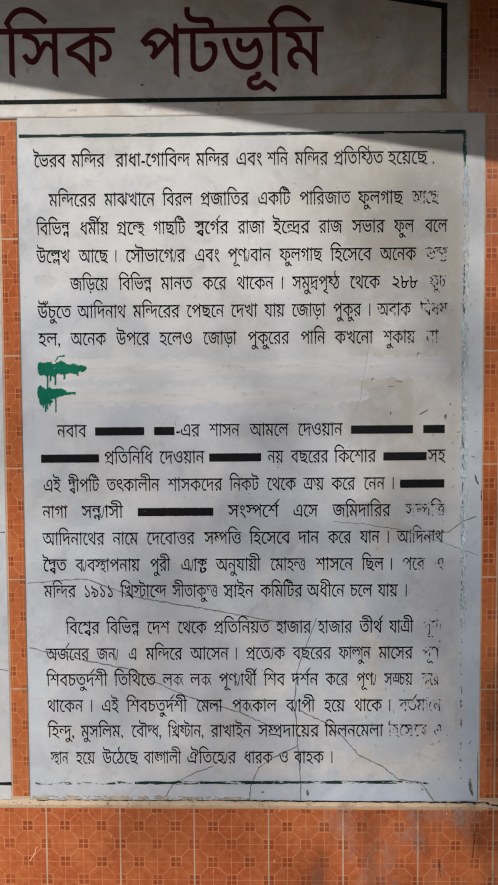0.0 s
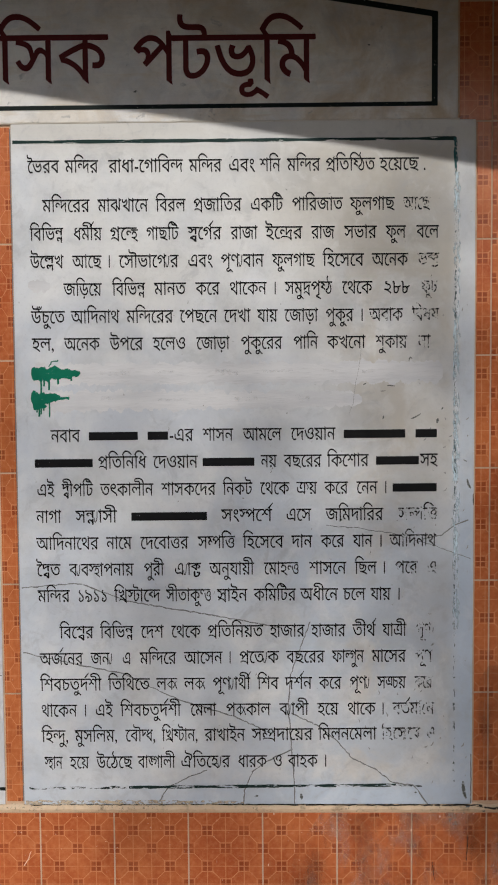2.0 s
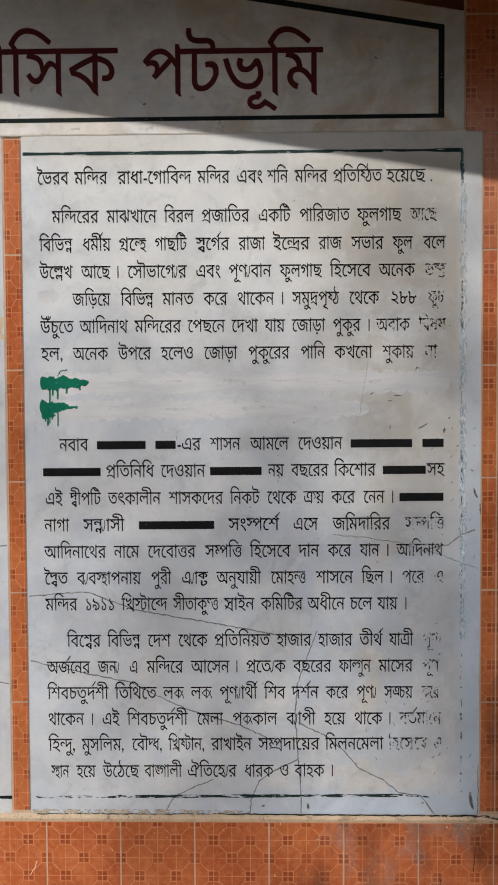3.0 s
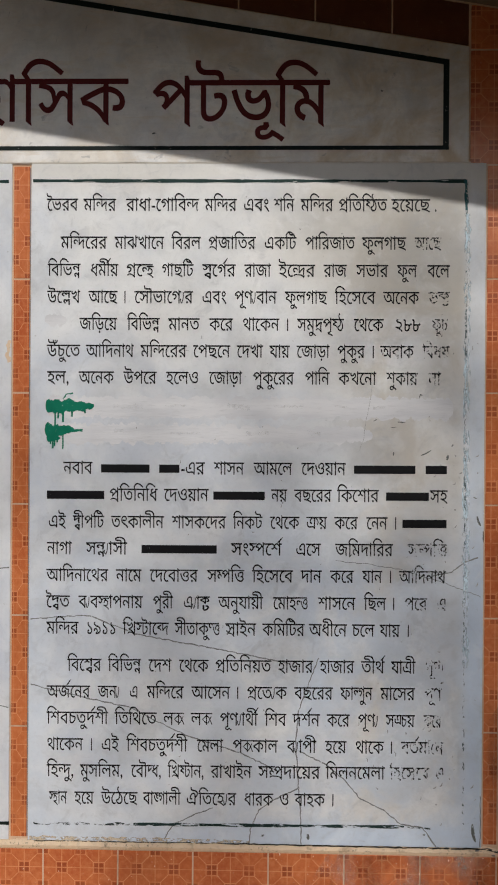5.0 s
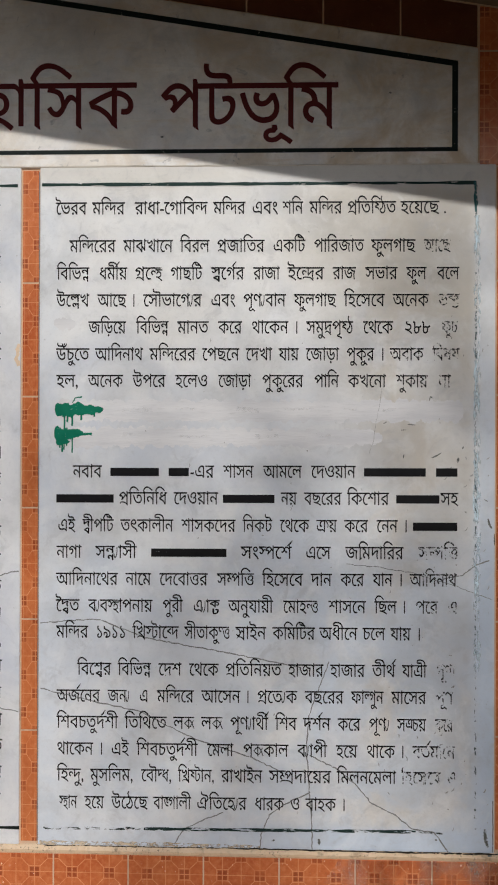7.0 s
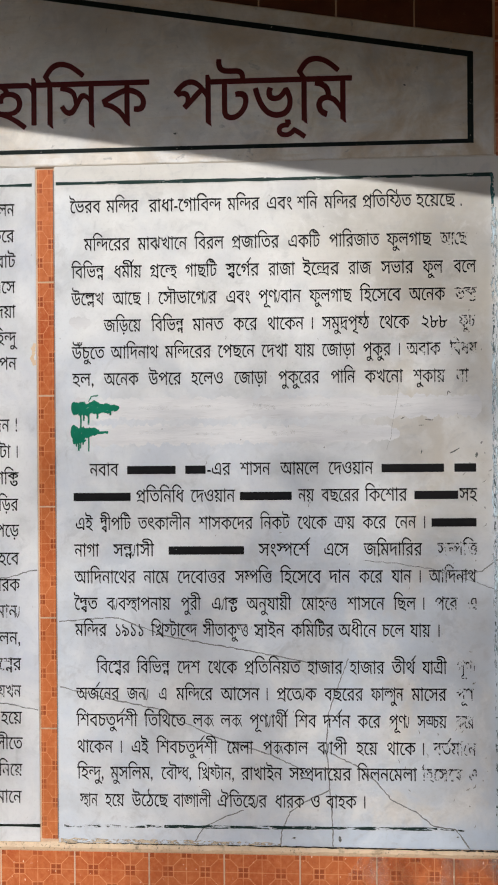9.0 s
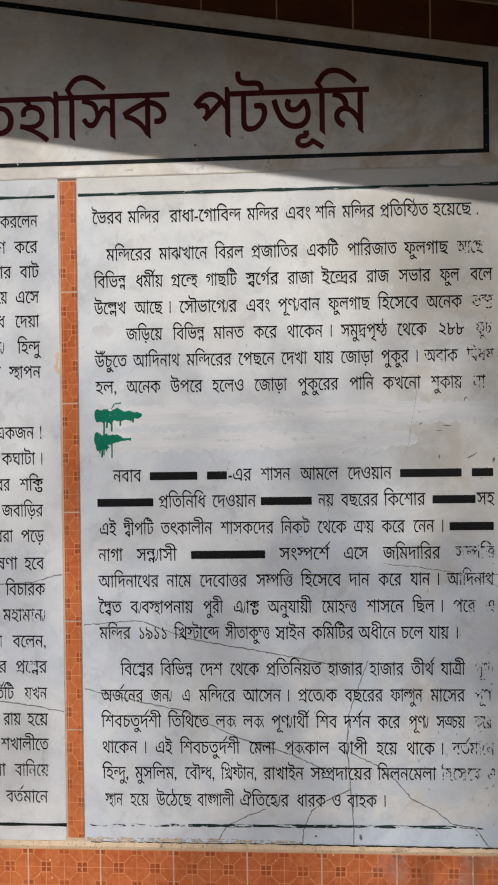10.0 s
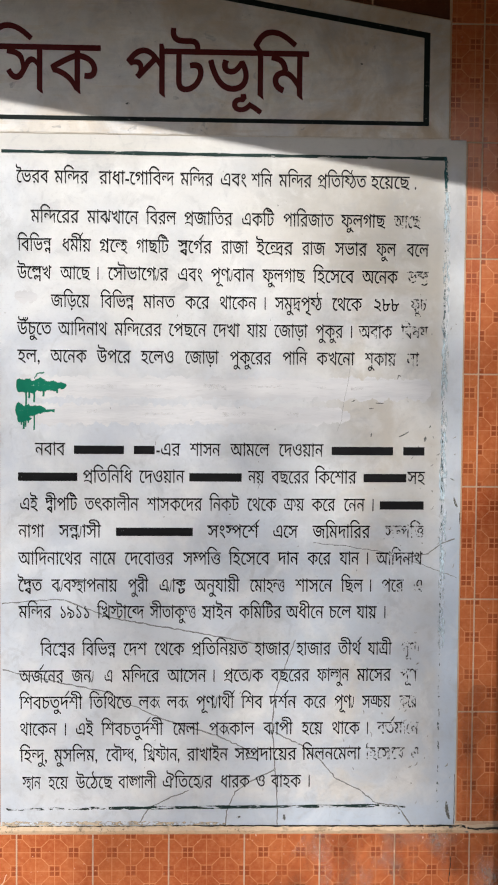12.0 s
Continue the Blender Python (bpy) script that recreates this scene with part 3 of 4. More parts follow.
def shaped(word):
    """Sets a Bengali word: signs in written order, joined letters stacked. Returns (verts, faces) and the length."""
    word = word.replace("ড" + chr(0x9BC), chr(0x9DC)).replace("য" + chr(0x9BC), chr(0x9DF))
    verts, faces, pen, count = [], [], 0.0, [0]

    def add(piece, dx, dy=0.0, sx=1.0, sy=1.0):
        at = len(verts)
        count[0] = (count[0] + 3) % 15
        verts.extend((dx + sx * x, dy + sy * y, layer + count[0]) for x, y, layer in piece[0])
        faces.extend(tuple(at + i for i in f) for f in piece[1])

    i = 0
    while i < len(word):
        if word[i] not in BASES and word[i] not in (chr(0x9DC), chr(0x9DF)):
            g = glyph(word[i])
            add(g, pen)
            pen += g[2]
            i += 1
            continue
        group = [word[i]]
        i += 1
        while i + 1 < len(word) and word[i] == chr(0x9CD):
            group.append(word[i + 1])
            i += 2
        signs = []
        while i < len(word) and word[i] in SIGNS:
            signs.append(word[i])
            i += 1
        over = len(group) > 1 and group[0] == "র"
        group = group[1:] if over else group
        tail_ya = len(group) > 1 and group[-1] == "য"
        group = group[:-1] if tail_ya else group
        tail_ra = len(group) > 1 and group[-1] == "র"
        group = group[:-1] if tail_ra else group
        first = {"ি": "ি", "ে": "ে", "ৈ": "ৈ", "ো": "ে", "ৌ": "ে"}
        for s in signs:
            if s in first:
                g = glyph(first[s])
                add(g, pen)
                pen += g[2]
        begin = pen
        if tail_ra and group == ["ত"] or tail_ra and group == ["ক"]:
            # these two take a form of their own
            g = glyph("এ")
            add(g, pen, 0, 1.0, 0.98)
            add(stroke([(pen - 0.01, 0.592), (pen + g[2], 0.592)], 0.062), 0)
            pen += g[2]
            if group == ["ক"]:
                add(stroke(curved([(pen - 0.06, 0.58), (pen + 0.10, 0.46), (pen + 0.15, 0.32), (pen + 0.08, 0.24)]), 0.062), 0)
                pen += 0.20
                add(stroke([(pen - 0.28, 0.592), (pen, 0.592)], 0.062), 0)
            tail_ra, drop = False, 0.0
        elif len(group) == 1:
            g = glyph(group[0])
            add(g, pen)
            pen += g[2]
            drop = 0.0
        elif group[0] + group[1] == "কষ":
            add(stroke([(pen - 0.01, 0.592), (pen + 0.74, 0.592)], 0.062), 0)
            add(stroke([(0.33, 0.47), (0.20, 0.40), (0.06, 0.29), (0.20, 0.19), (0.33, 0.12)], 0.062), pen)
            add(stroke([(0.35, 0.60), (0.35, 0.01)], 0.068), pen)
            add(stroke(curved([(0.35, 0.47), (0.50, 0.40), (0.62, 0.22), (0.73, 0.02)]), 0.058), pen)
            add(stroke(curved([(0.40, 0.08), (0.52, 0.20), (0.67, 0.45)]), 0.052), pen)
            pen += 0.74
            drop = 0.0
        elif group == ["ত", "ত"]:
            g = glyph("ও")
            add(g, pen, -0.02, 0.95, 0.88)
            add(stroke([(pen - 0.01, 0.592), (pen + 0.95 * g[2], 0.592)], 0.062), 0)
            pen += 0.95 * g[2]
            drop = 0.0
        elif group[0] + group[1] in BESIDE:
            g, h = left_part(group[0], 0.97 if group[0] == "ক" else 0.66), glyph(LOW_FORM.get(group[0] + group[1], group[1]))
            add(g, pen, 0.622 * 0.22, 0.80, 0.78)
            pen += 0.80 * g[2]
            low = group[0] + group[1] in LOW_FORM
            add(h, pen, -0.03 if low else 0, 0.80 if low else 0.86, 0.90 if low else 1.0)
            add(stroke([(begin - 0.01, 0.592), (pen + (0.70 * h[2] if low else 0.1), 0.592)], 0.062), 0)
            pen += (0.80 if low else 0.86) * h[2]
            drop = 0.0
        else:
            g, h = glyph(group[0], 0.016), beheaded(group[1])
            wide = max(g[2], 0.8 * h[2]) * 0.96
            add(g, pen, 0.622 * 0.42, wide / g[2], 0.58)
            bar = [(pen - 0.01, 0.592), (pen + wide, 0.592)]
            add(stroke(bar, 0.062), 0)
            for n, c in enumerate(group[1:]):
                h = beheaded(c)
                s = 0.78 * wide / h[2] if len(group) == 2 else 0.6 * wide / h[2]
                add(h, pen + wide - s * h[2] - 0.02, -0.10 - 0.10 * n, s, 0.60)
            pen += wide
            drop = -0.10
        if tail_ra:
            right, left = pen - 0.10, begin + 0.10
            add(stroke(curved([(left - 0.01, 0.04), (left + 0.09, 0.115), (right - 0.18, 0.09), (right + 0.015, -0.06)], 4), 0.060), 0, drop * 0.6)
        if tail_ya:
            add(stroke(curved([(pen - 0.04, 0.25), (pen - 0.01, 0.09), (pen + 0.05, 0.02), (pen + 0.12, 0.13), (pen + 0.16, 0.32), (pen + 0.165, 0.57)]), 0.056), 0)
            pen += 0.25
        for s in signs:
            if s in "ুূৃ":
                add(glyph(s), pen, drop)
            elif s == "ঁ":
                add(glyph(s), pen)
        for s in signs:
            after = {"া": "া", "ী": "ী", "ো": "া", "ৌ": chr(0x9D7)}.get(s)
            if after:
                g = glyph(after)
                add(g, pen)
                pen += g[2]
        if over:
            add(stroke([(pen - 0.26, 0.66), (pen - 0.14, 0.74), (pen + 0.04, 0.93)], [0.05, 0.085, 0.05]), 0)
    return verts, faces, pen


PAINT_Y = FACE - 0.0009


def footed(verts, faces):
    """Stems drawn out to a slanting brush tip below the baseline."""
    low, runs = sorted({round(x, 4) for x, y, _ in verts if abs(y) < 0.012}), []
    for x in low:
        if runs and x - runs[-1][-1] < 0.13:
            runs[-1].append(x)
        else:
            runs.append([x])
    for run in runs:
        if 0.04 < run[-1] - run[0] < 0.16:
            at = len(verts)
            a, b = run[0], run[-1]
            verts = verts + [(a, 0.002, 1), (b, 0.002, 1), (b + 0.012, -0.062, 1), (b - 0.012, -0.052, 1)]
            faces = faces + [(at, at + 3, at + 2, at + 1)]
    return verts, faces


def lettering(parent, z_left, z_right, words, size=0.052, material=None, name="word", feet=False):
    """One painted line: words with where each begins and ends. ~ is thin paint, * flaked, # a bar."""
    off = onto(parent)
    slope = (z_right - z_left) / 1.07
    for item in words.split("|"):
        w, x0, x1 = item.split(" ")
        x0, x1 = float(x0), float(x1)
        head_z = z_left + slope * (x0 + 0.6)
        paint = material or INK
        if w == "#":
            p = [(x0, -0.52 * size, 0), (x1, -0.52 * size, 0), (x1, -0.1 * size, 0), (x0, -0.1 * size, 0)]
            f = [(0, 1, 2, 3)]
        else:
            paint = {"*": INK_WORN, "~": INK_THIN}.get(w[0], paint)
            v, f, length = shaped(w.lstrip("*~"))
            if feet:
                v, f = footed(v, f)
            sx = (x1 - x0) / length
            if w in "।.!":
                sx = 0.62 * size
                x0 = (x0 + x1 - length * sx) / 2
            p = [(x0 + x * sx, (y - 0.60) * size, layer) for x, y, layer in v]
        verts = [(x + off.x, PAINT_Y - 0.00003 * layer + off.y, head_z + slope * (x - x0) + y + off.z) for x, y, layer in p]
        mesh_object(name, verts, f, paint, parent)


lettering(slab, 2.139, 2.137, "ভৈরব -0.602 -0.519|মন্দির -0.504 -0.417|রাধা-গোবিন্দ -0.390 -0.196|মন্দির -0.180 -0.095|এবং -0.077 -0.008|শনি 0.004 0.058|মন্দির 0.075 0.161|প্রতিষ্ঠিত 0.175 0.303|হয়েছে 0.315 0.416|. 0.428 0.435")
lettering(slab, 2.038, 2.036, "মন্দিরের -0.565 -0.441|মাঝখানে -0.420 -0.288|বিরল -0.268 -0.190|প্রজাতির -0.170 -0.044|একটি -0.021 0.064|পারিজাত 0.087 0.219|ফুলগাছ 0.238 0.354|*আছে 0.375 0.446")
lettering(slab, 1.965, 1.963, "বিভিন্ন -0.599 -0.512|ধর্মীয় -0.485 -0.410|গ্রন্থে -0.389 -0.316|গাছটি -0.294 -0.209|স্বর্গের -0.185 -0.097|রাজা -0.073 -0.003|ইন্দ্রের 0.018 0.114|রাজ 0.137 0.198|সভার 0.223 0.307|ফুল 0.331 0.383|বলে 0.411 0.469")
lettering(slab, 1.893, 1.892, "উল্লেখ -0.600 -0.512|আছে -0.489 -0.412|। -0.396 -0.390|সৌভাগ্যের -0.366 -0.210|এবং -0.186 -0.120|পূণ্যবান -0.100 0.013|ফুলগাছ 0.035 0.146|হিসেবে 0.167 0.274|অনেক 0.295 0.389|*ভক্ত 0.413 0.469")
lettering(slab, 1.821, 1.820, "জড়িয়ে -0.513 -0.413|বিভিন্ন -0.385 -0.299|মানত -0.275 -0.192|করে -0.166 -0.103|থাকেন -0.077 0.020|। 0.038 0.044|সমুদ্রপৃষ্ঠ 0.068 0.191|থেকে 0.218 0.296|২৮৮ 0.325 0.394|*ফুট 0.423 0.465")
lettering(slab, 1.749, 1.749, "উঁচুতে -0.600 -0.511|আদিনাথ -0.495 -0.367|মন্দিরের -0.349 -0.226|পেছনে -0.208 -0.110|দেখা -0.092 -0.023|যায় -0.005 0.048|জোড়া 0.067 0.154|পুকুর 0.174 0.247|। 0.265 0.271|~অবাক 0.288 0.376|*বিষয় 0.400 0.470")
lettering(slab, 1.678, 1.678, "হল, -0.599 -0.540|অনেক -0.514 -0.420|উপরে -0.394 -0.306|হলেও -0.280 -0.193|জোড়া -0.165 -0.078|পুকুরের -0.049 0.060|পানি 0.089 0.154|কখনো 0.178 0.278|~শুকায় 0.305 0.387|*না 0.415 0.448")
lettering(slab, 1.436, 1.439, "নবাব -0.554 -0.476|# -0.453 -0.323|# -0.297 -0.243|-এর -0.240 -0.176|শাসন -0.151 -0.071|আমলে -0.045 0.057|দেওয়ান 0.082 0.199|# 0.221 0.383|# 0.410 0.466")
lettering(slab, 1.365, 1.368, "# -0.598 -0.444|প্রতিনিধি -0.430 -0.301|দেওয়ান -0.283 -0.165|# -0.152 -0.015|নয় 0.002 0.044|বছরের 0.063 0.162|কিশোর 0.177 0.287|# 0.306 0.419|সহ 0.422 0.468")
lettering(slab, 1.292, 1.296, "এই -0.594 -0.547|দ্বীপটি -0.527 -0.444|তৎকালীন -0.425 -0.284|শাসকদের -0.262 -0.118|নিকট -0.099 -0.021|থেকে 0.000 0.077|ক্রয় 0.096 0.150|করে 0.170 0.232|নেন 0.255 0.310|। 0.328 0.333|# 0.350 0.466")
lettering(slab, 1.221, 1.225, "নাগা -0.597 -0.530|সন্ন্যাসী -0.492 -0.382|# -0.343 -0.142|সংস্পর্শে -0.104 0.031|এসে 0.068 0.134|জমিদারির 0.173 0.325|*সম্পত্তি 0.365 0.469")
lettering(slab, 1.149, 1.154, "আদিনাথের -0.598 -0.432|নামে -0.411 -0.343|দেবোত্তর -0.320 -0.192|সম্পত্তি -0.167 -0.068|হিসেবে -0.047 0.061|দান 0.082 0.137|করে 0.160 0.222|যান 0.245 0.297|। 0.315 0.321|~আদিনাথ 0.342 0.465")
lettering(slab, 1.078, 1.082, "দ্বৈত -0.598 -0.535|ব্যবস্থাপনায় -0.511 -0.339|পুরী -0.312 -0.258|এ্যাক্ট -0.230 -0.160|অনুযায়ী -0.137 -0.018|মোহন্ত 0.009 0.102|শাসনে 0.129 0.227|ছিল 0.250 0.308|। 0.324 0.330|~পরে 0.357 0.416|*এ 0.441 0.468")
lettering(slab, 1.008, 1.011, "মন্দির -0.597 -0.511|১৯১১ -0.491 -0.409|খ্রিস্টাব্দে -0.392 -0.269|সীতাকুণ্ড -0.253 -0.132|স্রাইন -0.117 -0.036|কমিটির -0.019 0.093|অধীনে 0.105 0.205|চলে 0.219 0.278|যায় 0.292 0.345|। 0.363 0.369")
lettering(slab, 0.909, 0.914, "বিশ্বের -0.540 -0.449|বিভিন্ন -0.431 -0.343|দেশ -0.322 -0.261|থেকে -0.240 -0.162|প্রতিনিয়ত -0.144 0.005|হাজার 0.023 0.116|হাজার 0.134 0.225|তীর্থ 0.244 0.305|যাত্রী 0.323 0.387|*পূণ্য 0.412 0.461")
lettering(slab, 0.837, 0.844, "অর্জনের -0.595 -0.479|জন্য -0.458 -0.399|এ -0.373 -0.349|মন্দিরে -0.326 -0.228|আসেন -0.207 -0.104|। -0.088 -0.082|প্রত্যেক -0.059 0.047|বছরের 0.067 0.169|ফাল্গুন 0.189 0.274|মাসের 0.295 0.386|*পূর্ণ 0.410 0.456")
lettering(slab, 0.767, 0.772, "শিবচতুর্দশী -0.595 -0.430|তিথিতে -0.412 -0.300|লক্ষ -0.282 -0.226|লক্ষ -0.208 -0.151|পূণ্যার্থী -0.131 -0.030|শিব -0.011 0.046|দর্শন 0.063 0.135|করে 0.154 0.214|পূণ্য 0.236 0.290|সঞ্চয় 0.310 0.386|*করে 0.410 0.456")
lettering(slab, 0.696, 0.701, "থাকেন -0.594 -0.497|। -0.479 -0.472|এই -0.448 -0.401|শিবচতুর্দশী -0.380 -0.217|মেলা -0.191 -0.122|পক্ষকাল -0.096 0.024|ব্যাপী 0.048 0.126|হয়ে 0.150 0.206|থাকে 0.230 0.305|। 0.321 0.327|*বর্তমানে 0.351 0.462")
lettering(slab, 0.626, 0.633, "হিন্দু, -0.594 -0.521|মুসলিম, -0.504 -0.389|বৌদ্ধ, -0.367 -0.286|খ্রিষ্টান, -0.269 -0.172|রাখাইন -0.154 -0.045|সম্প্রদায়ের -0.027 0.137|মিলনমেলা 0.152 0.308|*হিসেবে 0.321 0.425|*এ 0.442 0.465")
lettering(slab, 0.553, 0.560, "স্থান -0.587 -0.539|হয়ে -0.519 -0.467|উঠেছে -0.447 -0.350|বাঙ্গালী -0.335 -0.234|ঐতিহ্যের -0.219 -0.086|ধারক -0.065 0.013|ও 0.029 0.055|বাহক 0.070 0.150|। 0.167 0.173")

lettering(slab_left, 2.135, 2.135, "করলেন -0.858 -0.753")
lettering(slab_left, 2.065, 2.065, "ণ -0.865 -0.843|করে -0.819 -0.754")
lettering(slab_left, 1.997, 1.997, "ার -0.860 -0.828|বাট -0.805 -0.751")
lettering(slab_left, 1.928, 1.928, "য়ে -0.870 -0.840|এসে -0.818 -0.752")
lettering(slab_left, 1.862, 1.862, "ধ -0.868 -0.848|দেয়া -0.819 -0.752")
lettering(slab_left, 1.791, 1.791, "ন্য -0.882 -0.849|হিন্দু -0.814 -0.751")
lettering(slab_left, 1.723, 1.723, "র -0.886 -0.861|স্থাপন -0.838 -0.750")
lettering(slab_left, 1.557, 1.557, "একজন -0.879 -0.771|! -0.756 -0.749")
lettering(slab_left, 1.486, 1.486, "কঘাটা -0.862 -0.769|। -0.755 -0.749")
lettering(slab_left, 1.415, 1.415, "বর -0.878 -0.840|শক্তি -0.813 -0.748")
lettering(slab_left, 1.344, 1.344, "জবাড়ির -0.864 -0.749")
lettering(slab_left, 1.274, 1.274, "ধরা -0.883 -0.834|পড়ে -0.812 -0.747")
lettering(slab_left, 1.199, 1.199, "ষণা -0.881 -0.822|হবে -0.803 -0.748")
lettering(slab_left, 1.128, 1.128, "বিচারক -0.856 -0.746")
lettering(slab_left, 1.057, 1.057, "~মহামান্য -0.865 -0.745")
lettering(slab_left, 0.985, 0.985, "া -0.874 -0.868|বলেন, -0.839 -0.745")
lettering(slab_left, 0.915, 0.915, "র -0.880 -0.856|~প্রশ্নের -0.832 -0.744")
lettering(slab_left, 0.842, 0.842, "র্তিটি -0.898 -0.837|~যখন -0.808 -0.745")
lettering(slab_left, 0.771, 0.771, "রায় -0.868 -0.819|হয়ে -0.801 -0.743")
lettering(slab_left, 0.702, 0.702, "শখালীতে -0.875 -0.742")
lettering(slab_left, 0.631, 0.631, "মা -0.898 -0.863|~বানিয়ে -0.838 -0.743")
lettering(slab_left, 0.558, 0.558, "~বর্তমানে -0.864 -0.746")

# heading
BOLD[0] = 0.005
GLYPHS.clear()
lettering(title_slab, 2.4550, 2.4545, "ঐতি -1.140 -0.806|হাসিক -0.806 -0.388", 0.182, MAROON, name="heading_word", feet=True)
lettering(title_slab, 2.4505, 2.4495, "পটভূমি -0.324 0.148", 0.182, MAROON, name="heading_word", feet=True)
bpy.data.objects.remove(font_ob)


# ---- borders, cracks and splashes on the marble ----
def band(parent, name, points, width, material, y=PAINT_Y, label="", step=0.0, jitter=0.0):
    """A painted band along a line, with an unsteady edge."""
    off, rng, fine = onto(parent), random.Random(len(points) * 7 + int(abs(points[0][0]) * 1000)), []
    for (x0, z0), (x1, z1) in zip(points, points[1:]):
        n = max(1, int(math.hypot(x1 - x0, z1 - z0) / step)) if step else 1
        fine += [(x0 + (x1 - x0) * i / n, z0 + (z1 - z0) * i / n) for i in range(n)]
    fine.append(points[-1])
    if jitter:
        fine = [fine[0]] + [(x + rng.uniform(-jitter, jitter), z + rng.uniform(-jitter, jitter)) for x, z in fine[1:-1]] + [fine[-1]]
    v, f, _ = stroke(fine, [width * (1 + (rng.uniform(-0.35, 0.35) if step else 0)) for _ in fine])
    return mesh_object(name, [(x + off.x, y + off.y, z + off.z) for x, z, _ in v], f, material, parent, label)


def heading_frame():
    o, inner = [], []
    pts = [(-3.07, 2.269), (-3.07, top_line(-3.07, 2.498)), (PEAK, top_line(PEAK, 2.498)), (0.4645, top_line(0.4645, 2.498)), (0.4645, 2.269)]
    w = 0.0155
    ins = [(-3.07 + w, 2.269 + w * 0.72), (-3.07 + w, top_line(-3.07 + w, 2.498 - w)), (PEAK, top_line(PEAK, 2.498 - w)), (0.4645 - w, top_line(0.4645 - w, 2.498 - w)), (0.4645 - w, 2.269 + w * 0.72)]
    off = onto(title_slab)
    verts = [(x + off.x, PAINT_Y, z + off.z) for x, z in pts + ins]
    return mesh_object("border", verts, [(i, (i + 1) % 5, (i + 1) % 5 + 5, i + 5) for i in range(5)], FRAME_BLACK, title_slab, "broad black painted border")


heading_frame()
for s, x0, x1 in ((slab, -0.640, 0.512), (slab_left, -1.855, -0.705)):
    band(s, "border", [(x0, 2.188), (x1, 2.186)], 0.0078, BORDER, step=0.05)
band(slab, "border", [(0.506, 2.1845), (0.517, 2.185)], 0.009, BORDER_TEAL, PAINT_Y - 0.0001, step=0.006)
band(slab, "border", [(0.512, 2.188), (0.5125, 2.14), (0.513, 2.10)], 0.0085, BORDER_TEAL, step=0.010, jitter=0.001)
band(slab, "border", [(0.515, 2.10), (0.518, 0.90)], 0.016, BORDER_FAINT, PAINT_Y + 0.0002, step=0.014, jitter=0.001)
band(slab, "border", [(0.513, 1.98), (0.515, 0.485)], 0.0045, BORDER_DOTS, PAINT_Y + 0.0001, step=0.012, jitter=0.001)
band(slab, "border", [(-0.63, 0.4675), (-0.36, 0.470)], 0.0065, BORDER_FLAKES, step=0.02, jitter=0.0008)
band(slab, "border", [(-0.36, 0.470), (0.36, 0.4755)], 0.0078, BORDER_WORN, step=0.03)
band(slab, "border", [(0.36, 0.4755), (0.43, 0.472)], 0.004, BORDER_FLAKES, step=0.01, jitter=0.001)
band(slab_left, "border", [(-1.855, 0.464), (-0.695, 0.4665)], 0.0085, FRAME_BLACK, step=0.05)

for s, pts in (
    (slab, [(-0.64, 1.015), (-0.541, 1.024), (-0.48, 1.026), (-0.435, 1.008), (-0.359, 0.979), (-0.132, 0.94), (0.056, 0.905)]),
    (slab, [(-0.639, 0.84), (-0.494, 0.807), (-0.373, 0.783), (-0.297, 0.745), (-0.221, 0.71), (-0.07, 0.663), (0.012, 0.624)]),
    (slab, [(0.131, 0.921), (0.094, 0.823), (0.079, 0.778), (0.072, 0.703), (0.077, 0.605), (0.086, 0.508), (0.088, 0.424)]),
    (slab, [(0.08, 0.673), (0.155, 0.636), (0.207, 0.592), (0.244, 0.548), (0.304, 0.52), (0.349, 0.483), (0.408, 0.474), (0.445, 0.424)]),
    (slab, [(0.082, 0.575), (0.02, 0.544), (-0.025, 0.514), (-0.047, 0.461), (-0.051, 0.424)]),
    (slab, [(-0.148, 0.517), (-0.213, 0.491), (-0.253, 0.472), (-0.279, 0.431)]),
    (slab, [(0.175, 1.18), (0.257, 1.172), (0.346, 1.158), (0.465, 1.123), (0.557, 1.088)]),
    (slab, [(0.428, 1.141), (0.479, 1.153), (0.516, 1.179), (0.55, 1.192)]),
    (slab_left, [(-0.98, 1.12), (-0.872, 1.127), (-0.777, 1.133), (-0.722, 1.15), (-0.699, 1.153)]),
    (slab_left, [(-0.98, 0.82), (-0.877, 0.805), (-0.782, 0.793), (-0.699, 0.777)]),
):
    band(s, "crack", pts, 0.0015 if pts[0] == (0.175, 1.18) else 0.0029, CRACK, FACE - 0.0005, "thin dirty crack", 0.008, 0.0014)


band(slab, "scuff", [(0.234, 1.470), (0.246, 1.505), (0.252, 1.553), (0.262, 1.602), (0.267, 1.645)], 0.0008, SCUFF, FACE - 0.0008, "faint hairline scratch", 0.01, 0.0006)


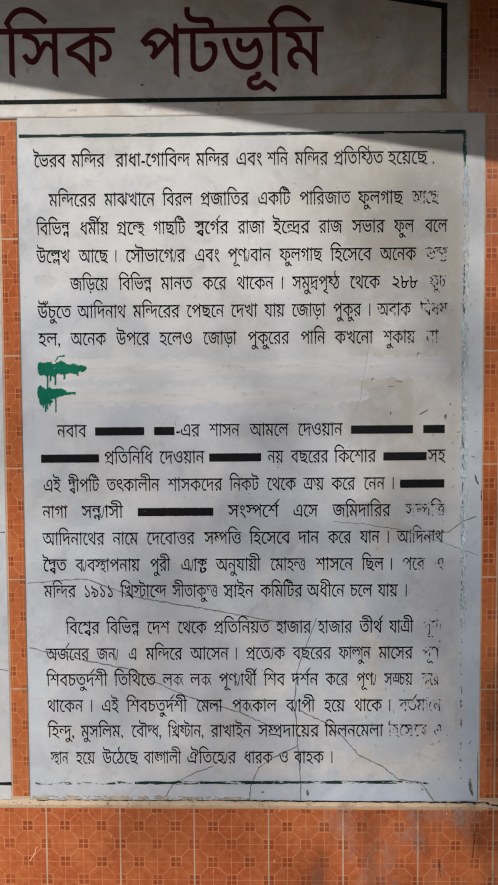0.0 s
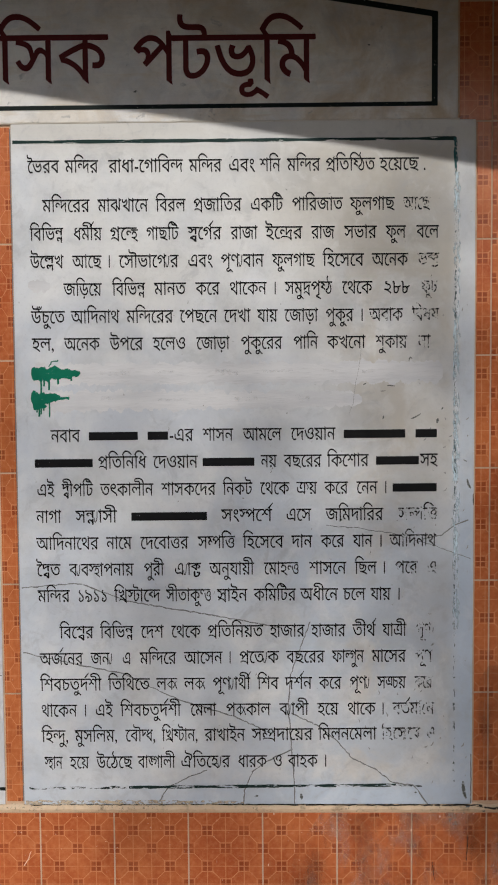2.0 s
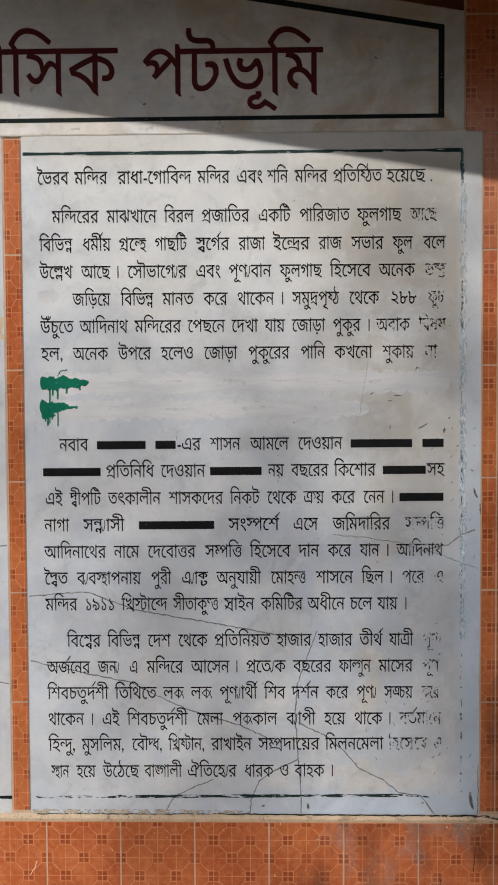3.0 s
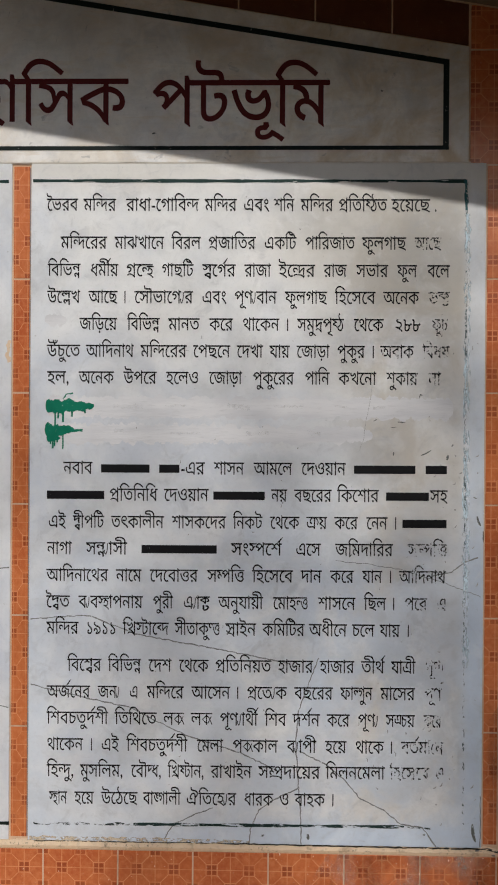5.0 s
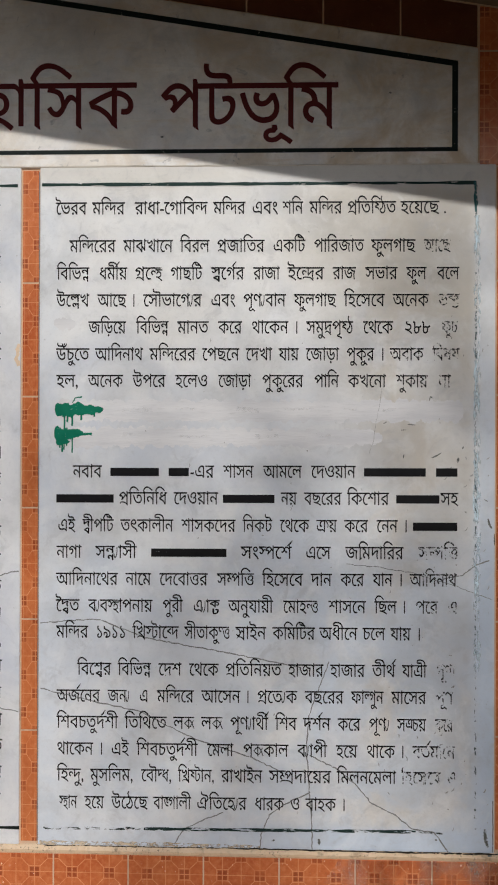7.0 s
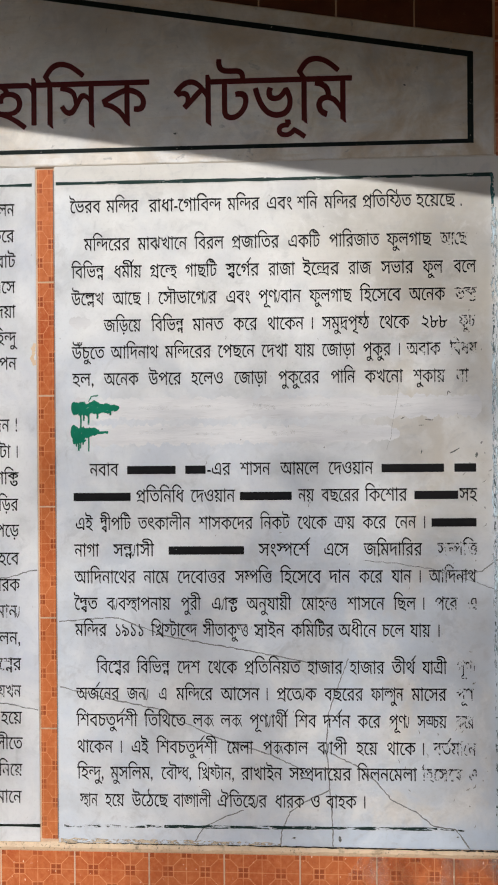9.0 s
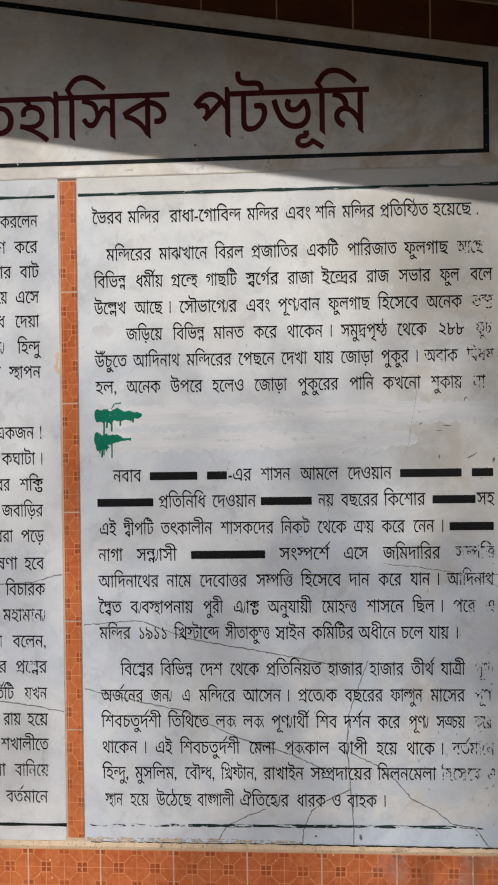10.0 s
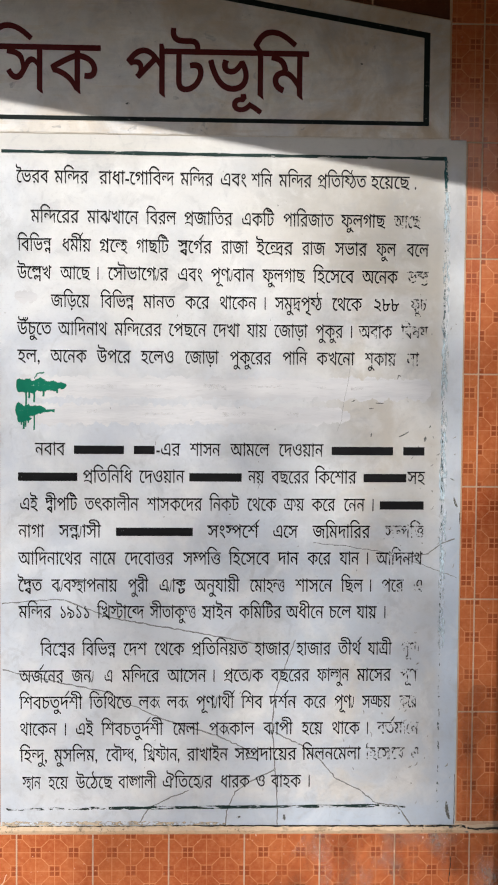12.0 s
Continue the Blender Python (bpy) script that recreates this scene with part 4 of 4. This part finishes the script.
def blot(parent, name, x0, z0, x1, z1, rough, material, y, seed, taper=0.0, label="", round_ends=0.012):
    """An uneven patch of paint between two corners; taper narrows it towards its right end."""
    off, n = onto(parent), max(20, int((x1 - x0) / 0.0015))
    cz, rz, verts, faces = (z0 + z1) / 2, (z1 - z0) / 2, [], []

    def wobble(x, k):
        return rough * noise.fractal(Vector((x * 42, k, seed)), 0.7, 2.1, 5)

    for i in range(n + 1):
        x = x0 + (x1 - x0) * i / n
        e = min(x - x0, (x1 - x) * 0.8) / round_ends
        full = math.sqrt(max(0.0, 1 - (1 - min(e, 1.0)) ** 2)) * (1 - taper * i / n)
        top, low = cz + (rz + wobble(x, 1.0)) * full, cz - (rz + wobble(x, 7.0)) * full
        verts += [(x + off.x, y + off.y, max(top, low + 0.0003) + off.z), (x + off.x, y + off.y, low + off.z)]
        if i:
            faces.append((2 * i - 2, 2 * i - 1, 2 * i + 1, 2 * i))
    return mesh_object(name, verts, faces, material, parent, label)


blot(slab, "cover_paint", -0.60, 1.556, 0.482, 1.612, 0.011, WHITEWASH, FACE - 0.0003, 3, label="uneven band of white cover paint")
blot(slab, "cover_paint", -0.60, 1.486, 0.27, 1.541, 0.013, WHITEWASH, FACE - 0.0004, 9, 0.25, "uneven band of white cover paint", 0.03)


rng = random.Random(77)
for z in (1.588, 1.518):
    x = -0.42
    while x < (0.40 if z > 1.55 else 0.14):
        w = rng.uniform(0.03, 0.09)
        band(slab, "ghost_word", [(x, z + rng.uniform(-0.004, 0.004)), (x + w, z + rng.uniform(-0.004, 0.004))], rng.uniform(0.004, 0.012), GHOST, FACE - 0.0006, "", 0.006, 0.002)
        x += w + rng.uniform(0.05, 0.14)


def splash(x0, z0, x1, z1, seed, drips):
    one = blot(slab, "paint_splash", x0, z0, x1, z1, 0.013, GREEN, FACE - 0.0014, seed, 0.55, "green paint splash with runs")
    rng = random.Random(seed)
    for x, z in drips:
        w = rng.uniform(0.0035, 0.0055)
        pts = [(x, z0 + 0.018), (x + 0.0005, (z0 + z) / 2), (x, z + 0.004), (x, z)]
        band(slab, "paint_run", pts, w, GREEN, FACE - 0.0015)


splash(-0.603, 1.568, -0.472, 1.606, 5, [(-0.577, 1.532), (-0.569, 1.553), (-0.556, 1.543), (-0.532, 1.558), (-0.497, 1.567)])
splash(-0.605, 1.503, -0.525, 1.541, 8, [(-0.556, 1.471), (-0.595, 1.492), (-0.589, 1.484), (-0.583, 1.473), (-0.578, 1.479), (-0.571, 1.489)])
blot(slab, "paint_splash", -0.600, 1.489, -0.562, 1.512, 0.008, GREEN, FACE - 0.0016, 14, 0.7, round_ends=0.008)
band(slab, "paint_splash", [(-0.54, 1.522), (-0.52, 1.5215), (-0.503, 1.521)], 0.008, GREEN, FACE - 0.0012, step=0.006, jitter=0.002)
band(slab, "paint_splash", [(-0.556, 1.604), (-0.547, 1.616), (-0.530, 1.621)], 0.0032, GREEN, FACE - 0.0012, step=0.005, jitter=0.002)


def rub(parent, points, width, material, y, label=""):
    """A rubbed mark that thins out at both ends."""
    fine, off = curved(points, 6), onto(parent)
    n = len(fine) - 1
    v, f, _ = stroke(fine, [width * (0.12 + 0.88 * math.sin(math.pi * min(0.97, (i + 0.4) / (n + 0.8))) ** 0.7) * (0.8 + 0.2 * math.sin(i * 2.3)) for i in range(n + 1)])
    return mesh_object("mark", [(a + off.x, y + off.y, b + off.z) for a, b, _ in v], f, material, parent, label)


# ---- mortar ----
def mortar_bead(name, x0, x1, z0, z1, proud, seed, material, parent, label="", lumps=0.0055):
    """A lumpy bead of mortar, rounded to the front."""
    n, verts, faces = int((x1 - x0) / 0.008), [], []
    for i in range(n + 1):
        x = x0 + (x1 - x0) * i / n
        k = noise.fractal(Vector((x * 22, seed, 0)), 0.8, 2, 4)
        k2 = noise.fractal(Vector((x * 30, seed + 5, 3)), 0.8, 2, 4)
        top, bot = z1 + lumps * k, z0 + 0.27 * lumps * k2
        for t, d in ((0.0, 0.0), (0.08, 0.75), (0.45, 1.0), (0.9, 0.6 + 0.2 * k), (1.0, 0.0)):
            verts.append((x, 2.009 - (2.009 - FACE + proud) * d + 0.001 * k2, bot + (top - bot) * t))
    for i in range(n):
        for j in range(4):
            a = i * 5 + j
            faces.append((a, a + 5, a + 6, a + 1))
    return mesh_object(name, verts, faces, material, parent, label)


mortar_bead("mortar_bead", LEFT, RIGHT, 0.3995, 0.4225, 0.0030, 2.0, BED, wall, "lumpy cream mortar bed under the slabs")
mortar_bead("mortar_bead", -1.90, 0.5225, 2.2325, 2.2392, 0.0016, 6.0, POINTING, wall, "thin pale pointing between the slabs", 0.0012)


band(wall, "dirt_shade_line", [(0.16, 0.4235), (0.36, 0.4215), (0.575, 0.422)], 0.0042, SOOT_THICK, FACE - 0.0034, "dark dirty gap under the slab", 0.012, 0.0012)
band(slab, "mortar_smear", [(-0.64, 0.428), (-0.35, 0.4295), (-0.05, 0.427)], 0.010, TAN, FACE - 0.0007, "tan smear of mortar", 0.010, 0.002)
band(wall, "dirt_shade_line", [(-0.12, 0.4245), (0.0, 0.4235), (0.18, 0.4225)], 0.0036, SOOT_THICK, FACE - 0.0034, "dark dirty gap under the slab", 0.012, 0.0012)
band(wall, "dirt_shade_line", [(-0.64, 0.4225), (-0.3, 0.4235), (-0.12, 0.4245)], 0.0022, SOOT, FACE - 0.0033, "dark dirty gap under the slab", 0.012, 0.0012)
band(wall, "dirt_shade_line", [(0.575, 0.421), (0.62, 0.413), (0.70, 0.414)], 0.006, SOOT, FACE - 0.0034, "", 0.01, 0.0015)


# ---- specks, scuffs and the ghost of a painted-out word ----
def specks(parent, seed, count, middle=0.25, spread=0.22, low=0.45, high=2.15, size=1.0):
    rng, verts, faces, off = random.Random(seed), [], [], onto(parent)
    for _ in range(count):
        x = min(0.545, rng.gauss(middle, spread)) if rng.random() < 0.7 else rng.uniform(-0.63, 0.55)
        z, a, n = rng.uniform(low, high), rng.gauss(1.0, 0.6), size * rng.uniform(0.002, 0.011)
        w = size * rng.uniform(0.0012, 0.0032)
        pts = [(x, z), (x + math.cos(a) * n * 0.5, z + math.sin(a) * n * 0.5), (x + math.cos(a + 0.3) * n, z + math.sin(a + 0.3) * n)]
        v, f, _ = stroke(pts, [w * 0.4, w, w * 0.3])
        at = len(verts)
        verts += [(p + off.x, FACE - 0.0006 - 0.000002 * at + off.y, q + off.z) for p, q, _ in v]
        faces += [tuple(at + i for i in g) for g in f]
    ob = mesh_object("specks", verts, faces, SCUFF, parent, "small grey scuffs and specks")
    return tagged(ob, kind="stuff")


for pts, w in (
    ([(0.392, 1.612), (0.395, 1.622), (0.401, 1.618)], 0.0035), ([(0.398, 1.461), (0.410, 1.466), (0.424, 1.4745)], 0.0045), ([(0.466, 1.449), (0.469, 1.462)], 0.008),
    ([(0.478, 1.485), (0.482, 1.491)], 0.005), ([(0.324, 1.460), (0.326, 1.470)], 0.004), ([(0.272, 1.551), (0.281, 1.556)], 0.0035), ([(0.335, 1.549), (0.356, 1.5475)], 0.003),
    ([(0.546, 1.302), (0.550, 1.287), (0.556, 1.276)], 0.007), ([(0.5625, 1.262), (0.563, 1.232)], 0.004), ([(0.318, 1.534), (0.332, 1.535)], 0.0025), ([(0.536, 1.352), (0.546, 1.347)], 0.003),
    ([(-0.02, 0.444), (-0.01, 0.447)], 0.006), ([(0.105, 0.452), (0.107, 0.436)], 0.009), ([(0.41, 0.455), (0.416, 0.4555)], 0.005), ([(0.21, 1.19), (0.216, 1.197)], 0.005),
):
    rub(slab, pts, w, MARK, FACE - 0.0007, "dark rubbed mark")
for pts, w in (([(-0.322, 2.313), (-0.312, 2.3145)], 0.006), ([(0.284, 2.426), (0.290, 2.424)], 0.005)):
    rub(title_slab, pts, w, MARK, FACE - 0.0007, "small dark mark")
specks(slab, 17, 55)
specks(slab, 23, 20, 0.47, 0.05, 1.1, 1.5, 1.25)
specks(slab, 29, 20, 0.40, 0.10, 0.5, 0.75, 1.3)
blot(slab, "cover_paint", -0.607, 1.800, -0.548, 1.832, 0.012, WHITEWASH, FACE - 0.0003, 31, label="ghost of a painted-out word", round_ends=0.02)


band(slab_left, "mortar_smear", [(-0.700, 1.762), (-0.704, 1.748), (-0.7025, 1.735), (-0.707, 1.722), (-0.701, 1.703)], 0.009, BED, FACE - 0.0006, "smear of cream mortar", 0.004, 0.0018)
rub(slab, [(0.540, 0.486), (0.541, 0.470), (0.544, 0.452), (0.549, 0.438)], 0.011, MARK, FACE - 0.0004, "grey dirt smear")
band(slab, "dirt_smear", [(0.5605, 0.56), (0.561, 0.50), (0.5605, 0.426)], 0.0022, CRACK, FACE - 0.0006, "black dirt along the edge", 0.008, 0.0008)
band(wall, "dirt_smear", [(0.548, 0.416), (0.575, 0.412), (0.60, 0.404)], 0.005, CRACK, FACE - 0.0018, "", 0.006, 0.002)


# ---- films of lime and grime on the dado, and spatter from the mortar ----
def film_on(name, x0, z0, x1, z1, material, y, label, parent=wall):
    """A thin film with a ragged edge, on an upright face."""
    off = onto(parent)
    n, verts, faces = int((x1 - x0) / 0.01), [], []
    for i in range(n + 1):
        x = x0 + (x1 - x0) * i / n
        e = min(1.0, min(x - x0, x1 - x) / 0.04)
        hang = noise.fractal(Vector((x * 14, z0 * 9, x0)), 0.8, 2.1, 4)
        high = z1 - (1 - e) * 0.06
        deep = min(high - 0.002, z0 + 0.05 * hang + (1 - e) * 0.1)
        verts += [(x + off.x, y + off.y, high + off.z), (x + off.x, y + off.y, deep + off.z)]
        if i:
            faces.append((2 * i - 2, 2 * i - 1, 2 * i + 1, 2 * i))
    return mesh_object(name, verts, faces, material, parent, label)


film_on("lime_film", 0.12, 0.06, 0.88, 0.398, LIME, TILE_Y - 0.0010, "dried grey lime wash on the tiles")
film_on("grime_film", 0.02, 0.05, 0.86, 0.395, GRIME, TILE_Y - 0.0013, "brown grime running down the tiles")
film_on("grime_film", 0.568, 0.43, 0.70, 0.80, GRIME, TILE_Y - 0.0013, "brown grime running down the tiles")


def spatter(seed, count):
    rng, verts, faces = random.Random(seed), [], []
    for _ in range(count):
        x, z, r = rng.uniform(-0.9, 0.7), 0.398 - abs(rng.gauss(0, 0.11)), rng.choice((0.0008, 0.001, 0.0013, 0.002))
        at, n, tall = len(verts), 6, rng.uniform(0.8, 1.8)
        verts += [(x + r * rng.uniform(0.7, 1.2) * math.cos(a * 2 * math.pi / n), TILE_Y - 0.0016, z + tall * r * math.sin(a * 2 * math.pi / n)) for a in range(n)]
        faces.append(tuple(range(at, at + n)))
    ob = mesh_object("spatter", verts, faces, SPATTER, wall, "pale specks of mortar on the tiles")
    return tagged(ob, kind="stuff")


spatter(61, 75)
for x, z, dx, dz in ((0.46, 0.26, 0.006, -0.05), (0.555, 0.335, -0.004, -0.07), (-0.63, 0.29, -0.02, -0.04)):
    band(wall, "scratch", [(x, z), (x + dx * 0.4, z + dz * 0.5), (x + dx, z + dz)], 0.002, SOOT if x > 0 else SPATTER, TILE_Y - 0.0018, "", 0.006, 0.0008)


# ---- tiles ----
def tile(poly, origin, glaze=TILE):
    if len(poly) < 3:
        return
    area = abs(sum(a[0] * b[1] - b[0] * a[1] for a, b in zip(poly, poly[1:] + poly[:1]))) / 2
    if area < 0.00004:
        return
    return plate("tile", poly, TILE_Y, TILE_Y + 0.007, glaze, wall, "", 0.0009, origin)


G = 0.0021   # half a joint
PITCH = 0.2016
shared = None
# dado below the slabs: two courses, upright tiles 0.2 by 0.3 m
for z0, z1 in ((0.098, 0.398), (0.0, 0.098)):
    x = 0.0006 - 19 * PITCH
    while x < RIGHT - 0.01:
        x1 = min(x + PITCH, RIGHT)
        if z1 - z0 > 0.2 and x1 - x > 0.19:
            if shared is None:
                tile(rect(-PITCH / 2 + G, -0.15 + G, PITCH / 2 - G, 0.15 - G), (0.0, 0.0))
                shared = [o for o in wall.children if o.name.startswith("tile")][-1]
                shared.location = (x + PITCH / 2, 0, z0 + 0.15)
            else:
                o = new("tile", shared.data)
                o.location, o.parent = (x + PITCH / 2, 0, z0 + 0.15), wall
        else:
            tile(rect(x + G, z0 + G, x1 - G, z1 - G), (x + PITCH / 2, z1 - 0.15))
        x += PITCH
# the strips between the slabs: narrow cuts
STRIP_Z = [0.427, 0.726, 1.024, 1.323, 1.621, 1.926, 2.2300]
for sx0, sx1 in ((-0.6925, -0.6495), (-1.953, -1.910)):
    for z0, z1 in zip(STRIP_Z, STRIP_Z[1:]):
        o = tile(rect(0.0, z0 + G, (sx1 - sx0) / 0.66, z1 - G), (0.038 / 0.66, (z0 + z1) / 2))
        o.scale.x, o.location.x = 0.66, sx0 + 0.038
    # dark band standing for the slab edge's shadow in the recessed joint
    band(wall, "dirt_shade_line", [(sx1 + 0.0012, 0.43), (sx1 + 0.0012, 2.224)], 0.0028, CRACK, WALL_Y - 0.0006, "painted shade in the joint beside the tile strip", 0.03, 0.0004)
# the field beside the slabs
ROWS_Z = [0.428, 0.727, 1.030, 1.330, 1.627, 1.929, 2.231, 2.535, 2.84]
for z0, z1 in zip(ROWS_Z, ROWS_Z[1:]):
    edge = 0.567 if z1 < 2.24 else 0.5205
    for x0, x1 in ((edge, 0.6075), (0.6075, 0.8075), (0.8075, 1.0075), (1.0075, 1.2075), (1.2075, RIGHT)):
        poly = clip(rect(x0 + G, z0 + G, x1 - G, z1 - G), SLOPE, 1.0, 2.655 + SLOPE * 0.52)
        middle = 0.7075 + 0.2 * round((x1 - 0.8075) / 0.2)
        if x1 < 0.62:
            middle = 0.597 if z0 < 1.0 else 0.634   # offcuts
        tile(poly, (middle, (z0 + z1) / 2), TILE)
# the plain field at the far end of the wall
for z0, z1 in zip(ROWS_Z[:6], ROWS_Z[1:7]):
    for i in range(10):
        o = new("tile", shared.data)
        o.location, o.parent = (-2.06 - PITCH * i, 0, (z0 + z1) / 2), wall
# the course along the gable, between the heading slab and the canopy; shade is in its glaze
for i in range(-8, 3):
    x0, x1 = 0.110 + 0.204 * (i - 1), 0.110 + 0.204 * i
    x1 = min(x1, 0.5205)
    poly = [(x0 + G, top_line(x0, 2.545)), (x0 + G, top_line(x0, 2.655)), (x1 - G, top_line(x1, 2.655)), (x1 - G, top_line(x1, 2.545))]
    tile(poly, (x0 + 0.1, 2.6), TILE_SHADED)
